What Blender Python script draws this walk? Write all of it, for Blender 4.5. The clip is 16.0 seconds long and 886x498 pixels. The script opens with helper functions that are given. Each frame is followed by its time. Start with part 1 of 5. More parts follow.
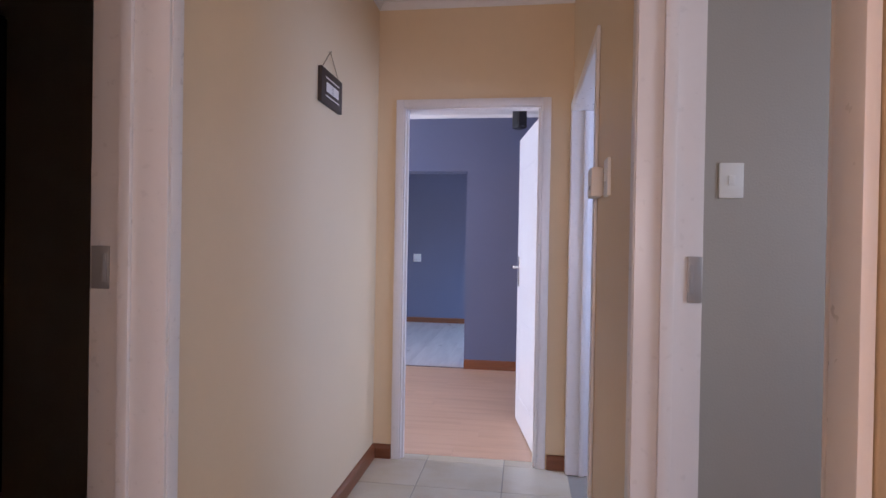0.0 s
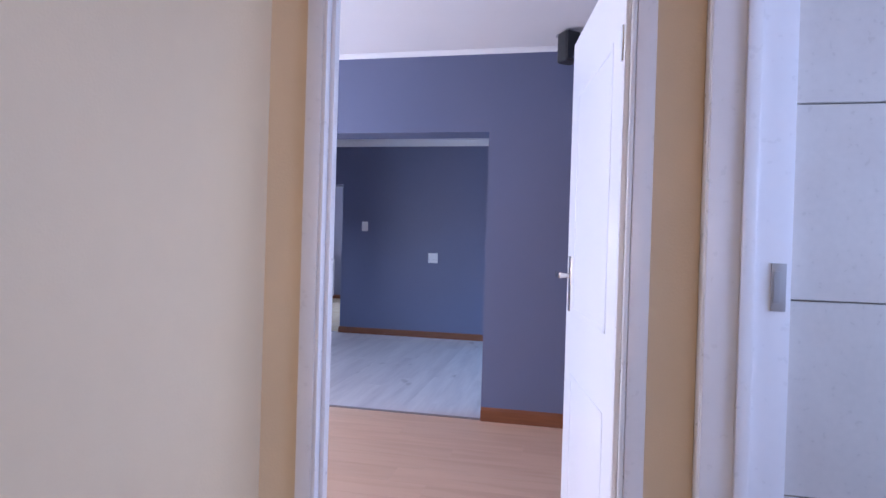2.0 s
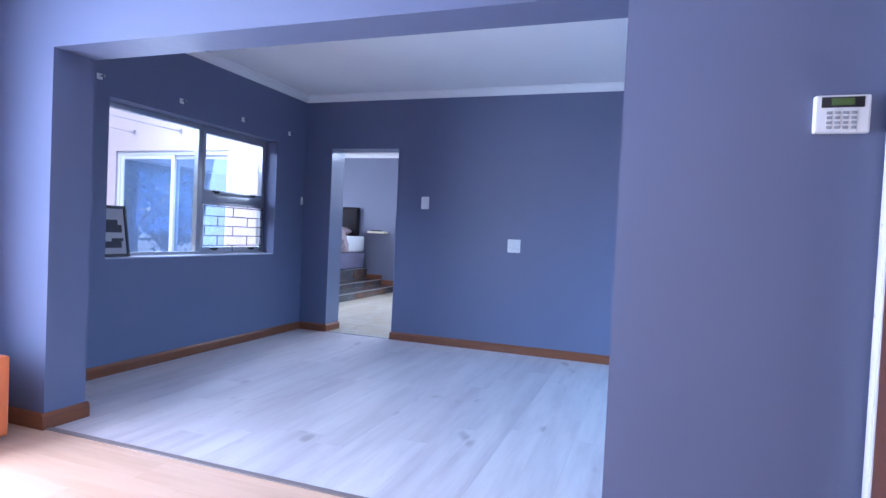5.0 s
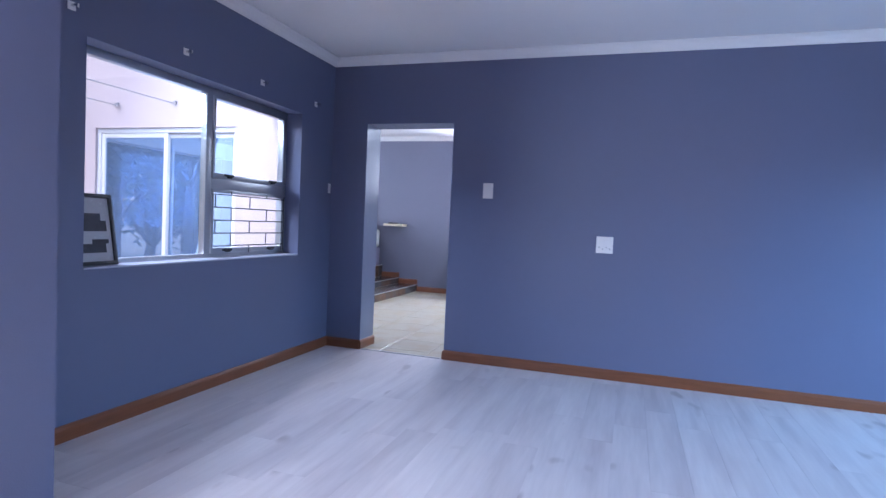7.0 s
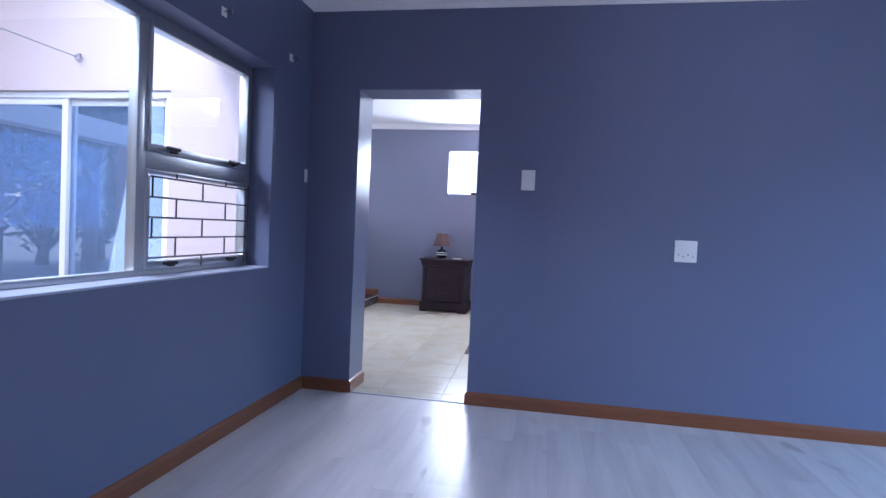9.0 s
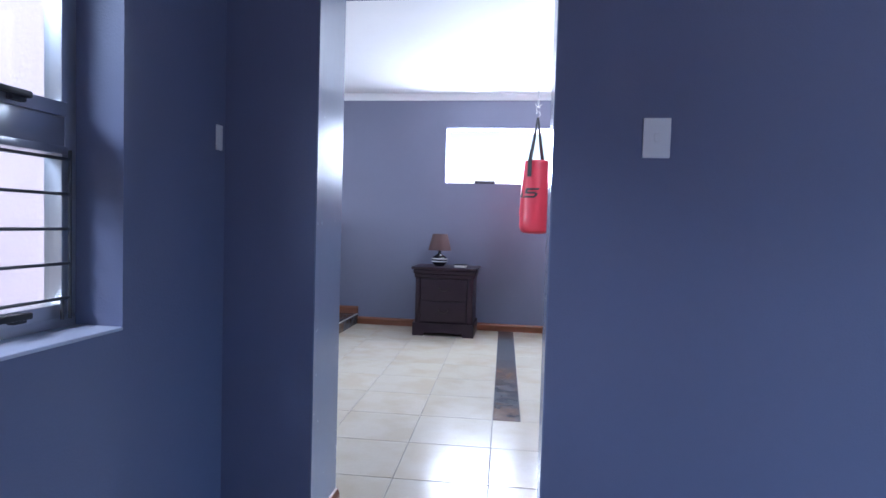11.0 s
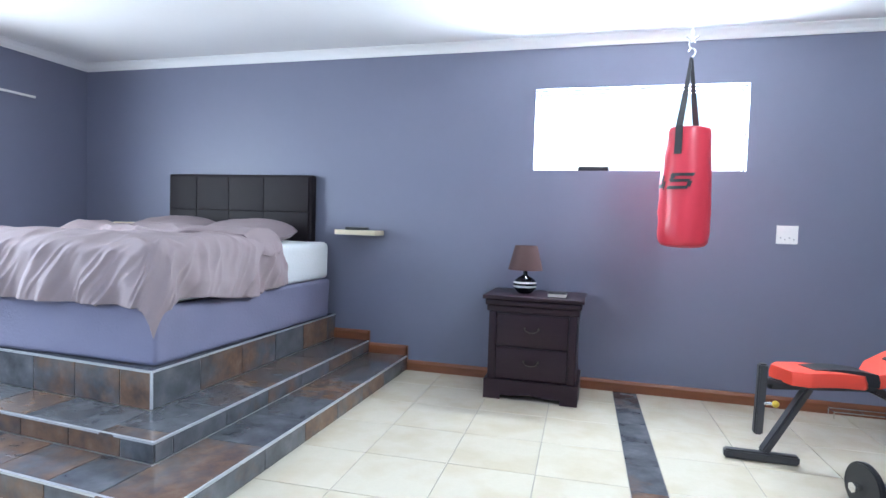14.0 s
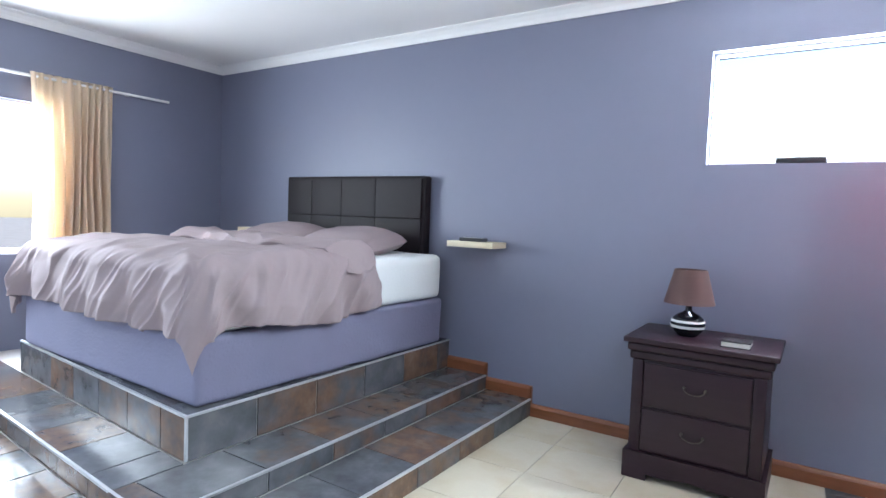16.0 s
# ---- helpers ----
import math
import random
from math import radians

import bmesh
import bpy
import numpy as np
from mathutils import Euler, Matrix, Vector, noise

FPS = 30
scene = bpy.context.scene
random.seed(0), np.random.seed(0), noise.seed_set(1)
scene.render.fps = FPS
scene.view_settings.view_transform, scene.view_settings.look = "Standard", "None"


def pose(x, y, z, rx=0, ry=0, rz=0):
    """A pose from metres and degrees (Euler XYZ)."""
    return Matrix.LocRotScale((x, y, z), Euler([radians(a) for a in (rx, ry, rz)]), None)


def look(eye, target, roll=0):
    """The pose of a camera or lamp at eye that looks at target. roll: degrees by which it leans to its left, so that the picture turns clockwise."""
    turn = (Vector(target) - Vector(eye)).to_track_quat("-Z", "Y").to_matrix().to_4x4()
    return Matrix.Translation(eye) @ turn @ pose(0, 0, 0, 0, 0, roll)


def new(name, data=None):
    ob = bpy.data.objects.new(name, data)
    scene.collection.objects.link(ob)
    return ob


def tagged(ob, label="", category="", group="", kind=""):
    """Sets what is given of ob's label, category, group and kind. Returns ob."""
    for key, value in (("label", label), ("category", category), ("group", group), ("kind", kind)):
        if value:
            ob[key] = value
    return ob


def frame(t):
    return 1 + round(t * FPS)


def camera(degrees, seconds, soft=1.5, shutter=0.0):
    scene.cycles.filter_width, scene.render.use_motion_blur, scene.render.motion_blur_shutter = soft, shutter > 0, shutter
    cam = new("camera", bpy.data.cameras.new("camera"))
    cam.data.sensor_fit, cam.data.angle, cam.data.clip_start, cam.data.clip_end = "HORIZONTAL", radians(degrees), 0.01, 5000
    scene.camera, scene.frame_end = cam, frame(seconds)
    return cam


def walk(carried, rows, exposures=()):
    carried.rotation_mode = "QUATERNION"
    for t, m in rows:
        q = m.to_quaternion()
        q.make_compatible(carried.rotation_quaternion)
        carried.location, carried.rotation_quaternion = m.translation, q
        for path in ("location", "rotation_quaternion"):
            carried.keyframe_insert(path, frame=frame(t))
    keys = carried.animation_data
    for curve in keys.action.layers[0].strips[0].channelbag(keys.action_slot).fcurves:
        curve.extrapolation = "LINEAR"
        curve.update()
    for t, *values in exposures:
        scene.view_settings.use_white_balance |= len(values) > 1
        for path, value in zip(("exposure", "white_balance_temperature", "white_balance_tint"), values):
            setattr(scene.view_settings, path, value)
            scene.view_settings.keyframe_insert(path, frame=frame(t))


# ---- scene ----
cam = camera(75.6, 16.0)
PATH = [
    (0, (0.661, -1.631, 1.322), (0.384, 0.35, 1.308), 1.0),
    (0.5, (0.661, -1.087, 1.314), (0.379, 0.893, 1.304), 1.3),
    (1, (0.645, -0.62, 1.297), (0.34, 1.357, 1.287), 1.1),
    (1.5, (0.624, -0.158, 1.294), (0.27, 1.81, 1.285), 1.4),
    (2, (0.594, 0.306, 1.273), (0.19, 2.265, 1.261), 1.7),
    (2.5, (0.525, 0.674, 1.267), (0.07, 2.621, 1.251), 1.9),
    (3, (0.504, 1.035, 1.223), (-0.023, 2.964, 1.212), 1.9),
    (3.5, (0.452, 1.381, 1.195), (-0.129, 3.295, 1.179), 2.1),
    (4, (0.407, 1.664, 1.196), (-0.231, 3.56, 1.163), 2.4),
    (6.3, (-0.463, 2.867, 1.196), (-1.147, 4.745, 1.111), 2.6),
    (6.5, (-0.59, 2.939, 1.194), (-1.262, 4.82, 1.103), 2.6),
    (7, (-0.913, 3.139, 1.212), (-1.538, 5.037, 1.123), 2.6),
    (7.5, (-1.209, 3.275, 1.192), (-1.727, 5.205, 1.113), 2.6),
    (8, (-1.519, 3.498, 1.169), (-1.94, 5.452, 1.099), 2.5),
    (10.3, (-2.395, 5.352, 1.173), (-2.708, 7.326, 1.095), 1.8),
    (10.5, (-2.462, 5.543, 1.173), (-2.758, 7.519, 1.092), 1.4),
    (11, (-2.538, 5.973, 1.204), (-2.816, 7.952, 1.119), 1.7),
    (11.5, (-2.65, 6.383, 1.202), (-2.902, 8.365, 1.119), 1.8),
    (12, (-2.762, 6.776, 1.21), (-3.0, 8.76, 1.128), 1.7),
    (12.5, (-2.837, 7.182, 1.206), (-3.077, 9.166, 1.127), 1.7),
    (13, (-2.846, 7.494, 1.185), (-3.156, 9.469, 1.113), 1.6),
    (13.5, (-2.878, 7.774, 1.217), (-3.293, 9.729, 1.14), 1.7),
    (14, (-2.91, 7.991, 1.24), (-3.447, 9.916, 1.153), 1.8),
    (14.5, (-2.877, 8.217, 1.266), (-3.571, 10.091, 1.167), 1.8),
    (15, (-2.943, 8.428, 1.318), (-3.749, 10.254, 1.196), 1.7),
    (15.5, (-2.912, 8.705, 1.323), (-3.873, 10.455, 1.209), 2.0),
    (16, (-2.909, 8.981, 1.333), (-3.999, 10.654, 1.219), 2.2),
]
EXPOSURES = [(0, 0.55, 6200, 26), (1.5, 0.62, 5950, 26), (2.5, 0.72, 5650, 27), (3.5, 1.08, 5300, 24), (4, 1.32, 5150, 20), (7, 1.20, 5750, 21), (10.5, 0.93, 5700, 20), (12, 1.17, 5800, 14), (13, 1.38, 5850, 9), (16, 1.46, 6250, 9)]
walk(cam, [(t, look(eye, target, roll)) for t, eye, target, roll in PATH], EXPOSURES)

# ---- world and light ----
world = bpy.data.worlds.new("sky")
scene.world = world
world.use_nodes = True
wn = world.node_tree
sky = wn.nodes.new("ShaderNodeTexSky")
sky.sky_type = 'NISHITA'
sky.sun_disc = False
sky.sun_elevation = radians(48)
sky.sun_rotation = radians(215)
sky.air_density = 1.2
sky.dust_density = 1.2
wn.links.new(sky.outputs[0], wn.nodes["Background"].inputs[0])
wn.nodes["Background"].inputs[1].default_value = 0.15

sun = new("sun", bpy.data.lights.new("sun", "SUN"))
sun.data.energy = 1.2
sun.data.angle = radians(10)
sun.data.color = (1.0, 0.95, 0.88)
sun.matrix_world = look((-6, -9, 12), (0, 0, 0))


def window_light(name, eye, target, w, h, watts, colour):
    """Sky light that enters at an opening."""
    d = bpy.data.lights.new(name, "AREA")
    d.shape = 'RECTANGLE'
    d.size, d.size_y, d.energy, d.color = w, h, watts, colour
    ob = new(name, d)
    ob.matrix_world = look(eye, target)
    return ob


DAY = (0.80, 0.90, 1.0)
BLUE = (0.55, 0.75, 1.0)
window_light("daylight_lounge", (-3.56, 2.85, 1.15), (0, 2.85, 0.9), 1.6, 2.0, 112, DAY)
window_light("daylight_dining", (4.2, 5.8, 2.55), (0.5, 7.9, 0.6), 1.4, 0.6, 150, (0.32, 0.66, 1.0))
window_light("daylight_dining_window", (-4.95, 5.7, 2.75), (-2.0, 7.2, 0.5), 2.2, 0.6, 56, (0.66, 0.81, 1.0))
window_light("daylight_high_window", (-2.70, 12.68, 2.0), (-2.70, 8, 1.4), 1.50, 0.62, 70, DAY)
window_light("daylight_bed_window", (-8.04, 10.25, 1.5), (-4, 10.3, 1.2), 1.6, 1.14, 68, DAY)
window_light("daylight_bathroom", (2.62, 1.0, 1.7), (0, 1.05, 1.0), 0.9, 0.9, 23, (0.48, 0.66, 1.0))
window_light("daylight_grey_room", (2.62, -1.2, 1.6), (1.2, -0.4, 1.2), 0.9, 1.0, 9, DAY)
window_light("daylight_hall_end", (0.35, -4.36, 1.7), (0.35, 0, 1.2), 1.0, 1.2, 20, (1.0, 0.81, 0.72))
window_light("daylight_patio_door", (-5.66, 8.22, 1.1), (-4.2, 12, 0.8), 1.6, 1.8, 6, DAY)

bulb = new("bedroom_bulb", bpy.data.lights.new("bedroom_bulb", "POINT"))
bulb.data.energy = 25
bulb.data.shadow_soft_size = 0.14
bulb.data.color = (0.78, 0.90, 1.0)
bulb.location = (-1.85, 10.15, 2.50)

# ---- materials ----


def mat(name, col, rough=0.5, var=0.08, scale=2.5, bump=0.0, bscale=90.0, metal=0.0, stretch=(1, 1, 1), rand=0.0,
        tint=None, tamount=0.5, coat=0.0, trans=0.0):
    """A paint-like surface: two scales of tone, fine relief, and tone that differs from piece to piece."""
    m = bpy.data.materials.new(name)
    m.use_nodes = True
    nt = m.node_tree
    n, k = nt.nodes, nt.links
    b = n["Principled BSDF"]
    b.inputs["Roughness"].default_value = rough
    b.inputs["Metallic"].default_value = metal
    b.inputs["Coat Weight"].default_value = coat
    tc = n.new("ShaderNodeTexCoord")
    mp = n.new("ShaderNodeMapping")
    mp.inputs["Scale"].default_value = stretch
    k.new(tc.outputs["Object"], mp.inputs[0])
    vec = mp.outputs[0]
    oi = n.new("ShaderNodeObjectInfo")
    if rand > 0:
        ad = n.new("ShaderNodeVectorMath")
        ad.operation = 'MULTIPLY_ADD'
        cx = n.new("ShaderNodeCombineXYZ")
        for i in range(3):
            k.new(oi.outputs["Random"], cx.inputs[i])
        k.new(cx.outputs[0], ad.inputs[0])
        ad.inputs[1].default_value = (37, 19, 53)
        k.new(vec, ad.inputs[2])
        vec = ad.outputs[0]
    big = n.new("ShaderNodeTexNoise")
    big.inputs["Scale"].default_value = scale
    big.inputs["Detail"].default_value = 2
    k.new(vec, big.inputs["Vector"])
    fine = n.new("ShaderNodeTexNoise")
    fine.inputs["Scale"].default_value = scale * 14
    fine.inputs["Detail"].default_value = 5
    k.new(vec, fine.inputs["Vector"])
    s1 = n.new("ShaderNodeMath")
    s1.operation = 'MULTIPLY_ADD'
    k.new(big.outputs[0], s1.inputs[0])
    s1.inputs[1].default_value = 2 * var
    s1.inputs[2].default_value = 1 - var
    s2 = n.new("ShaderNodeMath")
    s2.operation = 'MULTIPLY_ADD'
    k.new(fine.outputs[0], s2.inputs[0])
    s2.inputs[1].default_value = var
    k.new(s1.outputs[0], s2.inputs[2])
    s3 = n.new("ShaderNodeMath")
    s3.operation = 'MULTIPLY_ADD'
    k.new(oi.outputs["Random"], s3.inputs[0])
    s3.inputs[1].default_value = rand
    k.new(s2.outputs[0], s3.inputs[2])
    s4 = n.new("ShaderNodeMath")
    s4.operation = 'SUBTRACT'
    k.new(s3.outputs[0], s4.inputs[0])
    s4.inputs[1].default_value = rand / 2 + var / 2
    base = n.new("ShaderNodeMix")
    base.data_type = 'RGBA'
    base.inputs[6].default_value = (*col, 1)
    base.inputs[7].default_value = (*(tint or col), 1)
    if tint:
        ramp = n.new("ShaderNodeValToRGB")
        ramp.color_ramp.elements[0].position = 0.42
        ramp.color_ramp.elements[1].position = 0.66
        k.new(big.outputs[0], ramp.inputs[0])
        mu = n.new("ShaderNodeMath")
        mu.operation = 'MULTIPLY'
        mu.inputs[1].default_value = tamount
        k.new(ramp.outputs[0], mu.inputs[0])
        k.new(mu.outputs[0], base.inputs[0])
    else:
        base.inputs[0].default_value = 0
    sc = n.new("ShaderNodeVectorMath")
    sc.operation = 'SCALE'
    k.new(base.outputs[2], sc.inputs[0])
    k.new(s4.outputs[0], sc.inputs["Scale"])
    k.new(sc.outputs[0], b.inputs["Base Color"])
    rr = n.new("ShaderNodeMath")
    rr.operation = 'MULTIPLY_ADD'
    k.new(fine.outputs[0], rr.inputs[0])
    rr.inputs[1].default_value = 0.16 * (1 - metal)
    rr.inputs[2].default_value = max(0.03, rough - 0.08 * (1 - metal))
    k.new(rr.outputs[0], b.inputs["Roughness"])
    if bump > 0:
        bn = n.new("ShaderNodeTexNoise")
        bn.inputs["Scale"].default_value = bscale
        bn.inputs["Detail"].default_value = 6
        k.new(vec, bn.inputs["Vector"])
        bp = n.new("ShaderNodeBump")
        bp.inputs["Strength"].default_value = bump
        bp.inputs["Distance"].default_value = 0.01
        k.new(bn.outputs[0], bp.inputs["Height"])
        k.new(bp.outputs[0], b.inputs["Normal"])
    if trans > 0:
        tr = n.new("ShaderNodeBsdfTranslucent")
        k.new(sc.outputs[0], tr.inputs[0])
        mx = n.new("ShaderNodeMixShader")
        mx.inputs[0].default_value = trans
        k.new(b.outputs[0], mx.inputs[1])
        k.new(tr.outputs[0], mx.inputs[2])
        k.new(mx.outputs[0], n["Material Output"].inputs[0])
    return m


def glass_mat(name, tint, gloss, sheen=(1, 1, 1), painted_haze=0.0):
    m = bpy.data.materials.new(name)
    m.use_nodes = True
    n, k = m.node_tree.nodes, m.node_tree.links
    n.remove(n["Principled BSDF"])
    tr = n.new("ShaderNodeBsdfTransparent")
    tr.inputs[0].default_value = (*tint, 1)
    gl = n.new("ShaderNodeBsdfGlossy")
    gl.inputs["Roughness"].default_value = 0.01
    gl.inputs["Color"].default_value = (*sheen, 1)
    lw = n.new("ShaderNodeLayerWeight")
    lw.inputs[0].default_value = 0.5
    pw = n.new("ShaderNodeMath")
    pw.operation = 'POWER'
    pw.inputs[1].default_value = 4.0
    k.new(lw.outputs["Facing"], pw.inputs[0])
    fr = n.new("ShaderNodeMath")
    fr.operation = 'MULTIPLY_ADD'
    fr.inputs[1].default_value = 0.9 - gloss
    fr.inputs[2].default_value = gloss
    k.new(pw.outputs[0], fr.inputs[0])
    mx = n.new("ShaderNodeMixShader")
    k.new(fr.outputs[0], mx.inputs[0])
    k.new(tr.outputs[0], mx.inputs[1])
    k.new(gl.outputs[0], mx.inputs[2])
    out = mx.outputs[0]
    # pale blue diffuse share: haze and reflected sky painted into the pane
    if painted_haze > 0:
        df = n.new("ShaderNodeBsdfDiffuse")
        df.inputs[0].default_value = (0.42, 0.56, 0.78, 1)
        md = n.new("ShaderNodeMixShader")
        md.inputs[0].default_value = painted_haze
        k.new(out, md.inputs[1])
        k.new(df.outputs[0], md.inputs[2])
        out = md.outputs[0]
    k.new(out, n["Material Output"].inputs[0])
    return m


def noise_node(nt, vec, scale, detail, rough=0.5):
    t = nt.nodes.new("ShaderNodeTexNoise")
    t.inputs["Scale"].default_value = scale
    t.inputs["Detail"].default_value = detail
    t.inputs["Roughness"].default_value = rough
    nt.links.new(vec, t.inputs["Vector"])
    return t.outputs[0]


def ramp_node(nt, fac, stops):
    r = nt.nodes.new("ShaderNodeValToRGB")
    e = r.color_ramp.elements
    while len(e) < len(stops):
        e.new(0.5)
    for el, (p, c) in zip(e, stops):
        el.position = p
        el.color = (*c, 1)
    nt.links.new(fac, r.inputs[0])
    return r.outputs[0]


def blend(nt, kind, fac, a, b):
    m = nt.nodes.new("ShaderNodeMix")
    m.data_type = 'RGBA'
    m.blend_type = kind
    if isinstance(fac, float):
        m.inputs[0].default_value = fac
    else:
        nt.links.new(fac, m.inputs[0])
    nt.links.new(a, m.inputs[6])
    nt.links.new(b, m.inputs[7])
    return m.outputs[2]


def piece_vector(nt, stretch):
    """Object coordinates, stretched, shifted by a random step for each piece."""
    n, k = nt.nodes, nt.links
    tc, oi = n.new("ShaderNodeTexCoord"), n.new("ShaderNodeObjectInfo")
    sc = n.new("ShaderNodeVectorMath")
    sc.operation = 'MULTIPLY'
    sc.inputs[1].default_value = stretch
    k.new(tc.outputs["Object"], sc.inputs[0])
    cx = n.new("ShaderNodeCombineXYZ")
    for i in range(3):
        k.new(oi.outputs["Random"], cx.inputs[i])
    ad = n.new("ShaderNodeVectorMath")
    ad.operation = 'MULTIPLY_ADD'
    k.new(cx.outputs[0], ad.inputs[0])
    ad.inputs[1].default_value = (71, 43, 97)
    k.new(sc.outputs[0], ad.inputs[2])
    return ad.outputs[0], oi.outputs["Random"]


def laminate_mat():
    """Pale limed oak print: soft long streaks and a few small knots."""
    m = bpy.data.materials.new("pale_grey_laminate")
    m.use_nodes = True
    nt = m.node_tree
    b = nt.nodes["Principled BSDF"]
    vec, rnd_out = piece_vector(nt, (1, 0.09, 1))
    wide = ramp_node(nt, noise_node(nt, vec, 9.0, 3), [(0.32, (0.585, 0.52, 0.52)), (0.50, (0.67, 0.605, 0.595)), (0.70, (0.735, 0.675, 0.66))])
    grain = ramp_node(nt, noise_node(nt, vec, 45.0, 2), [(0.3, (0.93, 0.925, 0.93)), (0.7, (1.0, 1.0, 1.0))])
    tone = ramp_node(nt, rnd_out, [(0.0, (0.90, 0.89, 0.90)), (1.0, (1.0, 1.0, 1.0))])
    kvec, _ = piece_vector(nt, (1, 0.45, 1))
    knots = ramp_node(nt, noise_node(nt, kvec, 6.5, 1), [(0.70, (1.0, 1.0, 1.0)), (0.80, (0.66, 0.62, 0.62))])
    col = blend(nt, 'MULTIPLY', 1.0, wide, grain)
    col = blend(nt, 'MULTIPLY', 1.0, col, tone)
    col = blend(nt, 'MULTIPLY', 1.0, col, knots)
    nt.links.new(col, b.inputs["Base Color"])
    b.inputs["Roughness"].default_value = 0.30
    return m


def slate_mat():
    """Slate-look tile: blue-grey clouds broken by rust patches, each tile its own mix."""
    m = bpy.data.materials.new("slate_tile")
    m.use_nodes = True
    nt = m.node_tree
    n, k = nt.nodes, nt.links
    b = n["Principled BSDF"]
    vec, rnd_out = piece_vector(nt, (1, 1, 1))
    grey = ramp_node(nt, noise_node(nt, vec, 7.0, 6, 0.6), [(0.30, (0.050, 0.053, 0.060)), (0.52, (0.090, 0.094, 0.103)), (0.72, (0.140, 0.143, 0.150))])
    rust = ramp_node(nt, noise_node(nt, vec, 11.0, 5, 0.6), [(0.30, (0.075, 0.050, 0.040)), (0.55, (0.155, 0.088, 0.054)), (0.75, (0.210, 0.145, 0.100))])
    patch = noise_node(nt, vec, 4.0, 4, 0.6)
    sh = n.new("ShaderNodeMath")
    sh.operation = 'MULTIPLY_ADD'
    k.new(rnd_out, sh.inputs[0])
    sh.inputs[1].default_value = 0.42
    sh.inputs[2].default_value = -0.24
    ad = n.new("ShaderNodeMath")
    ad.operation = 'ADD'
    k.new(patch, ad.inputs[0])
    k.new(sh.outputs[0], ad.inputs[1])
    mask = ramp_node(nt, ad.outputs[0], [(0.40, (0.0, 0.0, 0.0)), (0.66, (0.9, 0.9, 0.9))])
    k.new(blend(nt, 'MIX', mask, grey, rust), b.inputs["Base Color"])
    rr = n.new("ShaderNodeMath")
    rr.operation = 'MULTIPLY_ADD'
    k.new(patch, rr.inputs[0])
    rr.inputs[1].default_value = 0.18
    rr.inputs[2].default_value = 0.09
    k.new(rr.outputs[0], b.inputs["Roughness"])
    bp_node = n.new("ShaderNodeBump")
    bp_node.inputs["Strength"].default_value = 0.05
    bp_node.inputs["Distance"].default_value = 0.01
    k.new(noise_node(nt, vec, 18.0, 5), bp_node.inputs["Height"])
    k.new(bp_node.outputs[0], b.inputs["Normal"])
    return m


BLUEGREY = mat("blue_grey_wall_paint", (0.130, 0.148, 0.236), 0.46, 0.06, 1.2, 0.10, 160)
BEDGREY = mat("grey_lavender_wall_paint", (0.172, 0.180, 0.248), 0.46, 0.06, 1.2, 0.10, 160)
CREAM = mat("cream_wall_paint", (0.76, 0.60, 0.395), 0.45, 0.05, 1.2, 0.10, 160)
GREYPAINT = mat("grey_beige_wall_paint", (0.42, 0.39, 0.35), 0.5, 0.05, 1.2, 0.10, 160)
LINING = mat("satin_blue_grey_paint", (0.20, 0.23, 0.32), 0.24, 0.03, 2, 0.0, 5)
WHITEGLOSS = mat("white_gloss_paint", (0.78, 0.76, 0.76), 0.30, 0.04, 3, 0.04, 60)
DOORWHITE = mat("white_door_paint", (0.80, 0.80, 0.83), 0.32, 0.03, 3, 0.05, 120)
CEILING = mat("white_ceiling_paint", (0.80, 0.79, 0.78), 0.7, 0.03, 1.5, 0.08, 120)
SKIRT = mat("varnished_meranti", (0.20, 0.066, 0.025), 0.35, 0.25, 5, 0.08, 60, stretch=(1, 1, 12))
BROWNDOOR = mat("brown_stained_wood", (0.13, 0.045, 0.022), 0.35, 0.25, 4, 0.1, 60, stretch=(10, 10, 1))
LAMINATE = laminate_mat()
PEACHLAM = mat("peach_beech_laminate", (0.70, 0.455, 0.31), 0.35, 0.10, 3.0, 0.03, 70, stretch=(0.5, 5, 1), rand=0.06,
               tint=(0.52, 0.305, 0.19), tamount=0.5)
TILE = mat("cream_ceramic_tile", (0.60, 0.545, 0.43), 0.22, 0.06, 4.0, 0.02, 30, rand=0.07, tint=(0.50, 0.415, 0.285), tamount=0.6)
GROUT = mat("grey_grout", (0.30, 0.28, 0.25), 0.8, 0.12, 5, 0.2, 120)
SLATE = slate_mat()
SLATEGROUT = mat("pale_grout", (0.50, 0.48, 0.46), 0.7, 0.12, 5, 0.2, 120)
BATHTILE = mat("beige_bath_tile", (0.62, 0.57, 0.52), 0.3, 0.12, 4, 0.04, 40, rand=0.06, tint=(0.50, 0.44, 0.40), tamount=0.5)
ALU = mat("aluminium", (0.60, 0.61, 0.63), 0.34, 0.04, 8, metal=0.9)
CHROME = mat("brushed_chrome", (0.66, 0.66, 0.66), 0.24, 0.03, 8, metal=1.0)
GLASS = glass_mat("window_glass", (0.95, 0.97, 0.97), 0.04)
# last value: painted blue haze that lifts the otherwise dark pane
DOORGLASS = glass_mat("tinted_door_glass", (0.26, 0.36, 0.52), 0.52, (0.72, 0.84, 1.0), 0.20)
TRIMMETAL = mat("pale_satin_metal", (0.50, 0.51, 0.53), 0.32, 0.08, 8, metal=0.45)
NICKEL = mat("satin_nickel", (0.42, 0.41, 0.41), 0.35, 0.05, 8, metal=0.4)
PLASTIC = mat("white_plastic", (0.80, 0.79, 0.77), 0.35, 0.02, 6)
